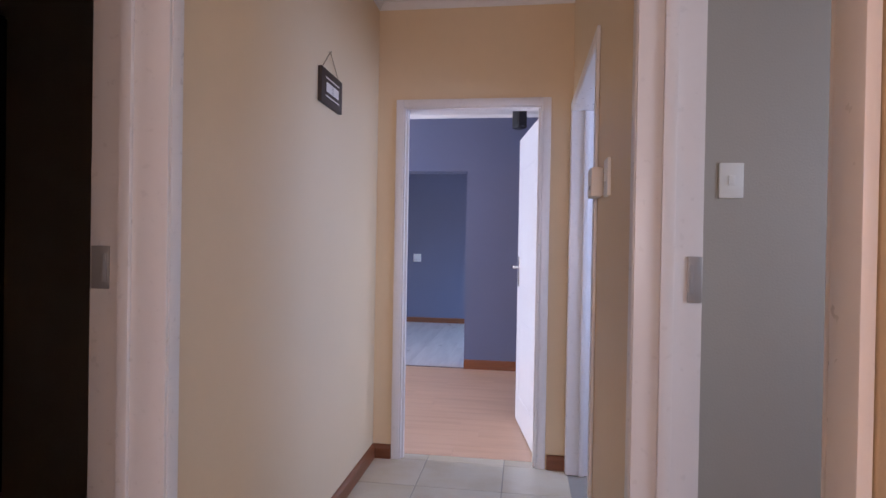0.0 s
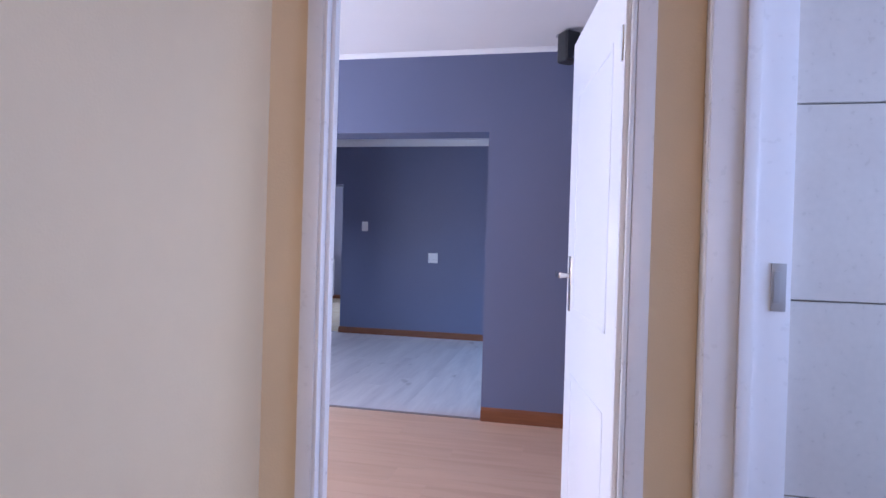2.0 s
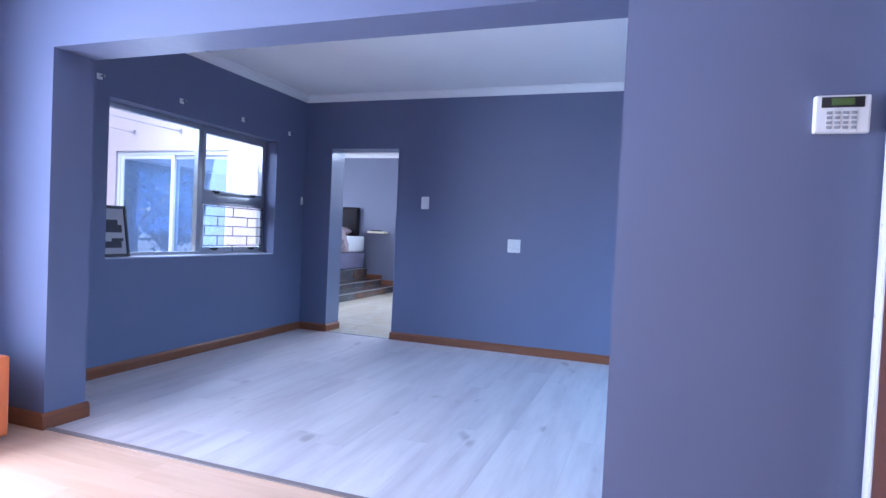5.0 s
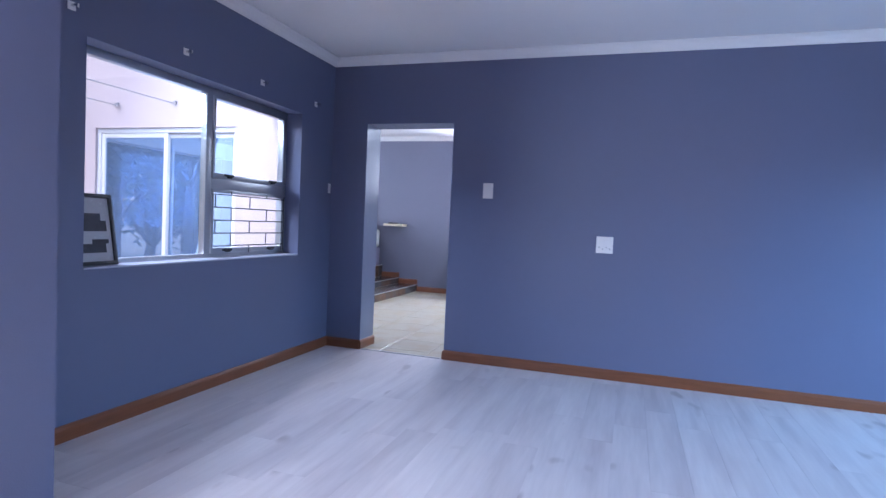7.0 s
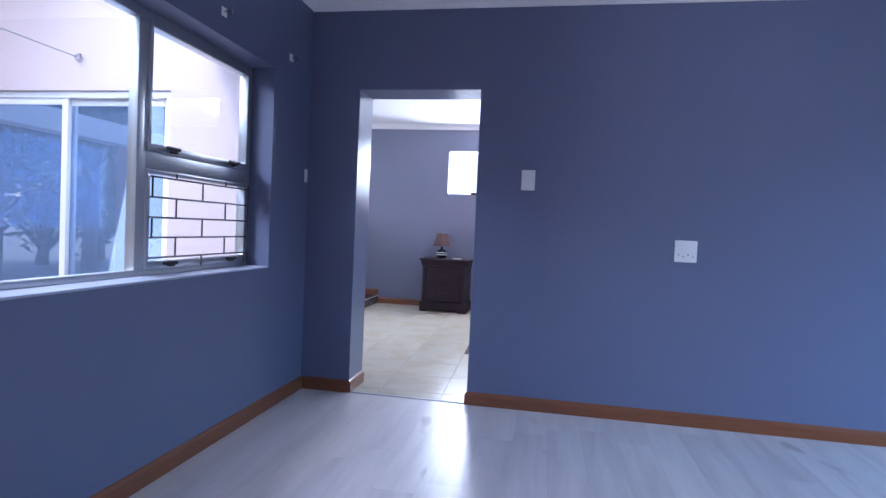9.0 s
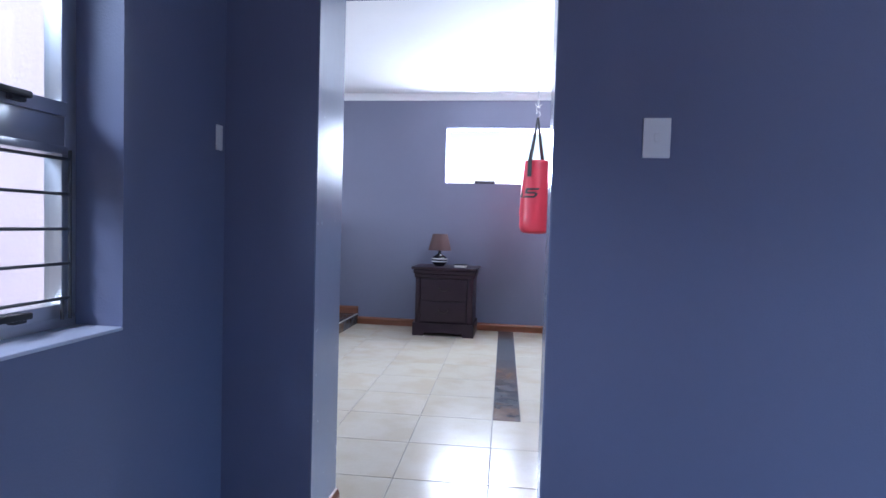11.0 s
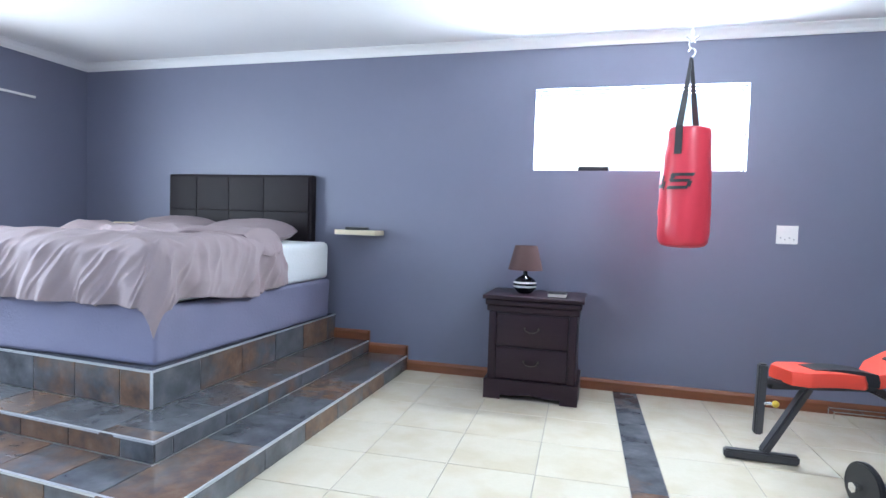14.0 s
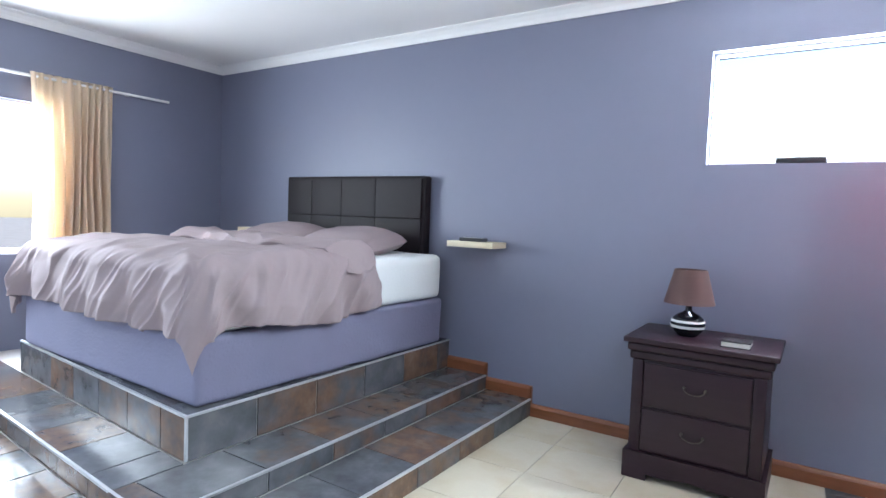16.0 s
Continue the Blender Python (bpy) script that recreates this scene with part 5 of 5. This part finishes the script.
for a in (-2.05, 1.09):
    c, sn = math.cos(a), math.sin(a)
    tx, ty = -sn, c
    bm = bmesh.new()
    pts = [(0.1425, 1.70, 0.021), (0.1375, 1.80, 0.021), (0.136, 1.868, 0.020), (0.085, 2.01, 0.017), (0.035, 2.17, 0.012), (0.004, 2.295, 0.007)]
    for (r0, z0, w0), (r1, z1, w1) in zip(pts, pts[1:]):
        q = []
        for r, z, w in ((r0, z0, w0), (r1, z1, w1)):
            for side in (-w, w):
                for t in (0.0, 0.007):
                    q.append(bm.verts.new((PX + (r + t) * c + tx * side, PY + (r + t) * sn + ty * side, z)))
        for f in ((0, 1, 3, 2), (4, 6, 7, 5), (0, 4, 5, 1), (2, 3, 7, 6), (0, 2, 6, 4), (1, 5, 7, 3)):
            bm.faces.new([q[i] for i in f])
    bmesh.ops.remove_doubles(bm, verts=bm.verts, dist=0.0001)
    part("strap", bm, BLACKPAD, PB, "black webbing strap", smooth=False)
bm = bmesh.new()
tube(bm, [(PX + 0.020 * math.cos(a), PY, 2.325 + 0.026 * math.sin(a)) for a in [-1.6 + 0.42 * i for i in range(11)]], 0.005, 6)
tube(bm, [(PX - 0.018 * math.cos(a), PY, 2.374 + 0.024 * math.sin(a)) for a in [-1.6 + 0.42 * i for i in range(11)]], 0.005, 6)
part("hook", bm, CHROME, PB)
bm = bmesh.new()
tube(bm, [(PX - 0.035, PY, 2.425), (PX, PY, 2.395), (PX + 0.035, PY, 2.425)], 0.006, 6)
for kk in range(9):
    z = 2.415 + kk * 0.0305
    ring = [((0.009 * math.cos(a)), 0.019 * math.sin(a)) for a in [0.785 * i for i in range(9)]]
    tube(bm, [(PX + (u if kk % 2 else 0), PY + (0 if kk % 2 else u), z + w) for u, w in ring], 0.0028, 5)
cyl(bm, (PX, PY, CEIL_2 - 0.018), (PX, PY, CEIL_2), 0.03)
part("chain", bm, CHROME, PB, "thin steel chain")
# slanted dark mark wrapped round the bag
for strokes in (((-1.45, 0.36, -1.02, 0.385), (-1.10, 0.36, -0.98, 0.435), (-0.98, 0.35, -0.90, 0.40)),
                ((-0.62, 0.428, 0.26, 0.447), (-0.66, 0.402, -0.48, 0.43), (-0.62, 0.393, 0.10, 0.411), (0.00, 0.365, 0.16, 0.40), (-0.78, 0.352, 0.04, 0.371))):
    bm = bmesh.new()
    for a0, z0, a1, z1 in strokes:
        m = 8
        lo, hi = [], []
        for kk in range(m + 1):
            a = a0 + (a1 - a0) * kk / m - 1.68
            lo.append(bm.verts.new((PX + 0.1535 * math.cos(a), PY + 0.1535 * math.sin(a), 1.14 + z0)))
            hi.append(bm.verts.new((PX + 0.1525 * math.cos(a + 0.08), PY + 0.1525 * math.sin(a + 0.08), 1.14 + z1)))
        for kk in range(m):
            bm.faces.new((lo[kk], lo[kk + 1], hi[kk + 1], hi[kk]))
    part("printed_mark", bm, BLACKPAD, PB, "dark printed mark")

# ---- weight bench ----
WB = thing("weight_bench", (-1.5, 11.7, 0), "black steel weight bench with red pads and barbell rack", "weight bench")
AX = Vector((0.93, 0.36, 0))
SIDE = Vector((-0.36, 0.93, 0))
O = Vector((-2.03, 11.43, 0))


def bp(a, s, z):
    p = O + AX * a + SIDE * s
    return (p.x, p.y, z)


def beam(nm, p0, p1, w, h, m=BLACKSTEEL, label="", par=None):
    a, b = Vector(p0), Vector(p1)
    d = b - a
    bm = bmesh.new()
    bmesh.ops.create_cube(bm, size=1, matrix=Matrix.Diagonal((w, h, d.length, 1)))
    bmesh.ops.bevel(bm, geom=bm.edges[:], offset=min(w, h) * 0.18, segments=2, affect='EDGES')
    bm.transform(Matrix.Translation((a + b) / 2) @ d.to_track_quat("Z", "Y").to_matrix().to_4x4())
    return part(nm, bm, m, par or WB, label)


beam("front_foot", (-2.215, 11.43, 0.028), (-1.845, 11.43, 0.028), 0.055, 0.05)
beam("front_leg", (-2.02, 11.43, 0.05), bp(0.26, 0, 0.41), 0.05, 0.045)
beam("main_beam", bp(0.02, 0, 0.425), bp(0.66, 0, 0.41), 0.05, 0.045)
beam("rear_strut", bp(0.64, 0, 0.40), (-0.82, 11.86, 0.10), 0.05, 0.045)
beam("rear_foot", (-1.02, 11.87, 0.028), (-0.36, 11.87, 0.028), 0.06, 0.055)
beam("leg_lever", (-2.06, 11.40, 0.16), (-2.05, 11.40, 0.545), 0.05, 0.045)
beam("link_bar", (-2.05, 11.40, 0.455), bp(0.10, 0, 0.43), 0.035, 0.035)
beam("post", (-0.84, 11.86, 0.05), (-0.84, 11.86, 1.50), 0.07, 0.06)
beam("post", (-0.43, 11.18, 0.05), (-0.43, 11.18, 1.50), 0.07, 0.06)
beam("second_foot", (-0.43, 11.84, 0.03), (-0.43, 11.05, 0.03), 0.06, 0.055)
beam("step_plate", (-1.06, 11.88, 0.27), (-0.78, 11.95, 0.29), 0.10, 0.03)
beam("brace", (-0.82, 11.86, 0.30), (-0.48, 11.86, 0.05), 0.045, 0.04)
beam("cross_tube", (-0.84, 11.86, 0.72), (-0.43, 11.18, 0.72), 0.045, 0.045)
beam("backrest_beam", bp(0.60, 0, 0.42), bp(1.30, 0, 0.70), 0.05, 0.045)
bm = bmesh.new()
cyl(bm, (-2.055, 11.395, 0.33), (-2.00, 11.38, 0.335), 0.01)
part("pin", bm, CHROME, WB)
for p in ((-1.985, 11.378, 0.335), (-0.90, 11.90, 0.86)):
    bm = bmesh.new()
    bmesh.ops.create_uvsphere(bm, u_segments=12, v_segments=8, radius=0.019, matrix=Matrix.Translation(p))
    part("knob", bm, YELLOW, WB, "yellow plastic knob")


def pad(nm, a0, a1, z0, z1, w0, w1, th, bend, m, inset):
    """A pad along the bench from a0 to a1, rising from z0 to z1."""
    bm = bmesh.new()
    n = 14
    rings = []
    for i in range(n + 1):
        u = i / n
        w = (w0 + (w1 - w0) * u) * min(1, (0.62 + 2.6 * min(u, 1 - u)) if not inset else 1)
        z = z0 + (z1 - z0) * u + bend * math.sin(u * math.pi)
        a = a0 + (a1 - a0) * u
        prof = [(-w / 2, -th * 0.45), (-w / 2 - 0.004, 0), (-w / 2 + 0.012, th * 0.5), (w / 2 - 0.012, th * 0.5), (w / 2 + 0.004, 0), (w / 2, -th * 0.45)]
        rings.append([bm.verts.new(bp(a, s, z + h)) for s, h in prof])
    for p, q in zip(rings, rings[1:]):
        for i in range(6):
            j = (i + 1) % 6
            bm.faces.new((p[i], p[j], q[j], q[i]))
    bm.faces.new(rings[0][::-1])
    bm.faces.new(rings[-1])
    return part(nm, bm, m, WB)


pad("seat", 0.09, 0.54, 0.478, 0.455, 0.30, 0.26, 0.075, 0.012, REDPAD, False)
pad("seat_insert", 0.24, 0.59, 0.483, 0.464, 0.15, 0.20, 0.075, 0.012, BLACKPAD, True)
pad("backrest", 0.61, 1.13, 0.455, 0.640, 0.26, 0.30, 0.075, 0.02, REDPAD, False)
pad("backrest_insert", 0.74, 1.32, 0.528, 0.770, 0.13, 0.20, 0.07, 0.0, BLACKPAD, True)
bm = bmesh.new()
box(bm, -0.03, 0.03, -0.06, 0.06, 0, 0.004)
bm.transform(Matrix.Translation(bp(1.25, 0, 0.787)) @ Matrix.Rotation(radians(21), 4, 'Z') @ Matrix.Rotation(radians(-22), 4, 'Y'))
part("label_sticker", bm, PLASTIC, WB, "white printed sticker")

BB = thing("barbell", (-0.83, 11.9, 1.38), "chrome barbell with black plates resting on the rack", "barbell")
e0, e1 = Vector((-1.01, 12.06, 1.375)), Vector((-0.33, 10.94, 1.385))
bd = (e1 - e0).normalized()
bm = bmesh.new()
cyl(bm, e0, e1, 0.0135, seg=14)
part("bar", bm, CHROME, BB)
for k0 in (0.03, (e1 - e0).length - 0.06):
    bm = bmesh.new()
    p = e0 + bd * k0
    cyl(bm, p, p + bd * 0.03, 0.145, seg=40)
    cyl(bm, p - bd * 0.03, p + bd * 0.034, 0.118, seg=40)
    pl = part("weight_plate", bm, BLACKPLASTIC, BB, "black weight plate")
    bm = bmesh.new()
    cyl(bm, p - bd * 0.025, p + bd * 0.06, 0.022, seg=14)
    part("collar", bm, CHROME, pl)
for x, y in ((-0.86, 11.82), (-0.455, 11.15)):
    bm = bmesh.new()
    box(bm, x - 0.035, x + 0.035, y - 0.06, y + 0.05, 1.33, 1.362, 0.004)
    box(bm, x - 0.035, x + 0.035, y - 0.07, y - 0.055, 1.33, 1.40, 0.004)
    part("cradle", bm, BLACKSTEEL, WB)

DB = thing("dumbbell", (-1.67, 10.93, 0), "dumbbell with black plates and chrome bar on the tiles", "dumbbell")
c0, c1 = Vector((-1.725, 10.95, 0.112)), Vector((-1.525, 11.016, 0.112))
dd = Vector((0.95, 0.30, 0)).normalized()
bm = bmesh.new()
cyl(bm, c0 - dd * 0.05, c1 + dd * 0.05, 0.013, seg=14)
part("bar", bm, CHROME, DB)
for c in (c0, c1):
    for off, r in ((0.0, 0.112), (0.020, 0.080)):
        bm = bmesh.new()
        cyl(bm, c + dd * (off - 0.016), c + dd * (off + 0.016), r, seg=40)
        bmesh.ops.bevel(bm, geom=[e for e in bm.edges if len(e.link_faces) == 2 and max(len(f.verts) for f in e.link_faces) > 8], offset=0.008, segments=2, affect='EDGES')
        part("weight_plate", bm, BLACKPLASTIC, DB)
    bm = bmesh.new()
    cyl(bm, c - dd * 0.06, c - dd * 0.033, 0.024, seg=6)
    part("collar_nut", bm, CHROME, DB)

WR = thing("wire_rack", (-1.17, 12.46, 0), "low chrome wire stand on the floor by the skirting", "rack")
for y in (12.40, 12.50):
    bm = bmesh.new()
    tube(bm, [(-1.35, y, 0.004), (-1.35, y, 0.05), (-0.98, y, 0.05), (-0.98, y, 0.004)], 0.004, 6)
    part("side_wire", bm, CHROME, WR)
for x in (-1.35, -1.17, -0.98):
    bm = bmesh.new()
    tube(bm, [(x, 12.40, 0.05), (x, 12.50, 0.05)], 0.0035, 6)
    part("cross_wire", bm, CHROME, WR)

# ---- pieces: slate cladding of the platform ----


def slate_top(poly, z, gap=0.0):
    slab_piece("slate_tile", poly, z - 0.012, z, SLATE, PLAT, 0.0015)


def side_piece(x, y0, y1, z0, z1):
    bm = bmesh.new()
    box(bm, x - 0.008, x, y0, y1, z0, z1, 0.0012, 1)
    part("slate_tile", bm, SLATE, PLAT, smooth=False)


def front_piece(xa, xb, yf, xr, z0, z1):
    bm = bmesh.new()
    ya, yb = front(xa, yf, xr), front(xb, yf, xr)
    prism(bm, [(xa, ya), (xb, yb), (xb, yb + 0.008), (xa, ya + 0.008)], z0, z1)
    part("slate_tile", bm, SLATE, PLAT, smooth=False)


J = 0.007
for n, (xr, yf, z0, z1) in enumerate(STEPS):
    xl = -7.20 if n == 2 else X_BED
    lip = 0.010
    ys = [front(xr, yf, xr)]
    y = (10.42, 10.20, 10.80)[n] if n < 2 else 10.80
    while y < Y_C - 0.05:
        if y > ys[0] + 0.08:
            ys.append(y)
        y += 0.397
    ys.append(Y_C)
    for a, b in zip(ys, ys[1:]):
        side_piece(xr, a + J / 2 + (0.008 if a == ys[0] else 0), b - J / 2, z0 + 0.002, z1 - lip)
    xs = [xr]
    x = xr - (0.31, 0.20, 0.22)[n]
    while x > xl + 0.05:
        xs.append(x)
        x -= 0.33
    xs.append(xl)
    for b, a in zip(xs, xs[1:]):
        front_piece(a + J / 2, b - J / 2, yf, xr, z0 + 0.002, z1 - lip)
    # metal nosing along both edges
    bm = bmesh.new()
    box(bm, xr - 0.012, xr + 0.002, front(xr, yf, xr) + 0.012, Y_C, z1 - lip, z1 + 0.001, 0.002)
    part("edge_trim", bm, TRIMMETAL, PLAT, "silver metal edge trim")
    bm = bmesh.new()
    prism(bm, [(xl, front(xl, yf, xr) - 0.002), (xr + 0.002, front(xr, yf, xr) - 0.002), (xr + 0.002, front(xr, yf, xr) + 0.012), (xl, front(xl, yf, xr) + 0.012)], z1 - lip, z1 + 0.001)
    part("edge_trim", bm, TRIMMETAL, PLAT, "silver metal edge trim")
    if n < 2:
        xn, yn = STEPS[n + 1][0], STEPS[n + 1][1]
        ty = ys[:]
        for a, b in zip(ty, ty[1:]):
            a2 = a + 0.012 if a == ty[0] else a
            slate_top([(xn + J, a2 + J / 2), (xr - 0.013, a2 + J / 2), (xr - 0.013, b - J / 2), (xn + J, b - J / 2)], z1)
        xs2 = [xn] + [v for v in xs if v < xn - 0.04]
        for b, a in zip(xs2, xs2[1:]):
            slate_top([(a + J / 2, front(a, yf, xr) + 0.013), (b - J / 2, front(b, yf, xr) + 0.013), (b - J / 2, front(b, yn, xn) - J), (a + J / 2, front(a, yn, xn) - J)], z1)
    else:
        slate_top([(xl, front(xl, yf, xr) + 0.013), (xr - 0.013, front(xr, yf, xr) + 0.013), (xr - 0.013, Y_C), (xl, Y_C)], z1)
bm = bmesh.new()
box(bm, -5.149, -5.137, 10.418, 10.43, 0.224, 0.4148, 0.001)
part("edge_trim", bm, TRIMMETAL, PLAT, "silver metal corner trim")

# ---- pieces: bedroom floor tiles, laid slightly out of square with the walls ----
TS, TG = 0.452, 0.004
ang = radians(1.9)
ca, sa = math.cos(ang), math.sin(ang)
GX, GY = -2.690, 9.49       # foot of the slate strip


def grid_xy(u, v):
    return (GX + u * ca - v * sa, GY + u * sa + v * ca)


count = 0
for side in (-1, 1):
    for i in range(0, 12):
        for j in range(-4, 8):
            if side < 0:
                u0, u1 = -(i + 1) * TS, -i * TS
            else:
                u0, u1 = 0.174 + i * TS, 0.174 + (i + 1) * TS
            v0, v1 = j * TS, (j + 1) * TS
            if j < 0 and side > 0:
                u0, u1 = u0 - 0.174, u1 - 0.174
            poly = [grid_xy(u0 + TG / 2, v0 + TG / 2), grid_xy(u1 - TG / 2, v0 + TG / 2), grid_xy(u1 - TG / 2, v1 - TG / 2), grid_xy(u0 + TG / 2, v1 - TG / 2)]
            main = clip(poly, -7.6, 1.0, 8.24, Y_C)
            if len(main) > 2 and area(main) > 0.002:
                if not (max(p[0] for p in main) < -4.50 and min(p[1] for p in main) > 9.80):
                    slab_piece("floor_tile", main, -0.012, 0.0, TILE, FLOOR_3)
            door = clip(poly, -3.285, -2.448, 7.986, 8.24)
            if len(door) > 2 and area(door) > 0.002:
                slab_piece("floor_tile", door, -0.012, 0.0, TILE, FLOOR_3)
v = 0.0
while v < 3.2:
    poly = [grid_xy(0.002, v + 0.002), grid_xy(0.172, v + 0.002), grid_xy(0.172, v + 0.328), grid_xy(0.002, v + 0.328)]
    poly = clip(poly, -7, 1, 8.3, Y_C)
    if len(poly) > 2:
        slab_piece("slate_tile", poly, -0.012, 0.0005, SLATE, FLOOR_3)
    v += 0.33

# ---- pieces: hall tiles ----
for i in range(-2, 3):
    for j in range(0, 14):
        x0, y1 = 0.10 + i * 0.47, 1.913 - j * 0.47
        poly = clip([(x0 + 0.002, y1 - 0.468), (x0 + 0.468, y1 - 0.468), (x0 + 0.468, y1 - 0.002), (x0 + 0.002, y1 - 0.002)], HL, HR, -4.4, 1.815)
        if len(poly) > 2 and area(poly) > 0.002:
            slab_piece("floor_tile", poly, -0.012, 0.0, TILE, FLOOR_H)
        poly = clip([(x0 + 0.002, y1 - 0.468), (x0 + 0.468, y1 - 0.468), (x0 + 0.468, y1 - 0.002), (x0 + 0.002, y1 - 0.002)], -0.06, 0.75, 1.816, 1.913)
        if len(poly) > 2 and area(poly) > 0.0005:
            slab_piece("floor_tile", poly, -0.012, 0.0, TILE, FLOOR_H)

# ---- pieces: bathroom wall tiles ----
for i in range(4):
    for j in range(-1, 6):
        z0 = max(0.0, 0.24 + j * 0.464)
        z1 = min(CEIL_HALL, 0.24 + (j + 1) * 0.464)
        if z1 - z0 < 0.02:
            continue
        bm = bmesh.new()
        box(bm, HR + 0.162 + i * 0.40, HR + 0.558 + i * 0.40, 1.796, 1.806, z0 + 0.002, z1 - 0.002, 0.0015, 1)
        part("wall_tile", bm, BATHTILE, BATHWALL, smooth=False)

# ---- pieces: laminate planks ----
rnd = random.Random(12)
x = X_W
while x < 2.9:
    y = Y_A0 + 0.02 - rnd.uniform(0, 1.2)
    while y < Y_B0:
        poly = clip([(x + 0.0003, y + 0.0003), (x + 0.1917, y + 0.0003), (x + 0.1917, y + 1.2847), (x + 0.0003, y + 1.2847)], -2.945 if y + 1.284 < Y_A1 else X_W, 2.9, Y_A0 + 0.02, Y_B0)
        if len(poly) > 2 and area(poly) > 0.001:
            slab_piece("plank", poly, -0.008, 0.0, LAMINATE, FLOOR_2, 0.0005)
        y += 1.285
    x += 0.192
y = 1.915
while y < Y_A0:
    x = X_L - rnd.uniform(0, 1.2)
    while x < 0.88:
        poly = clip([(x + 0.0003, y + 0.0003), (x + 1.2847, y + 0.0003), (x + 1.2847, y + 0.1917), (x + 0.0003, y + 0.1917)], X_L, 0.88, 1.915, Y_A0)
        if len(poly) > 2 and area(poly) > 0.001:
            slab_piece("plank", poly, -0.008, 0.0, PEACHLAM, FLOOR_1, 0.0004)
        x += 1.285
    y += 0.192
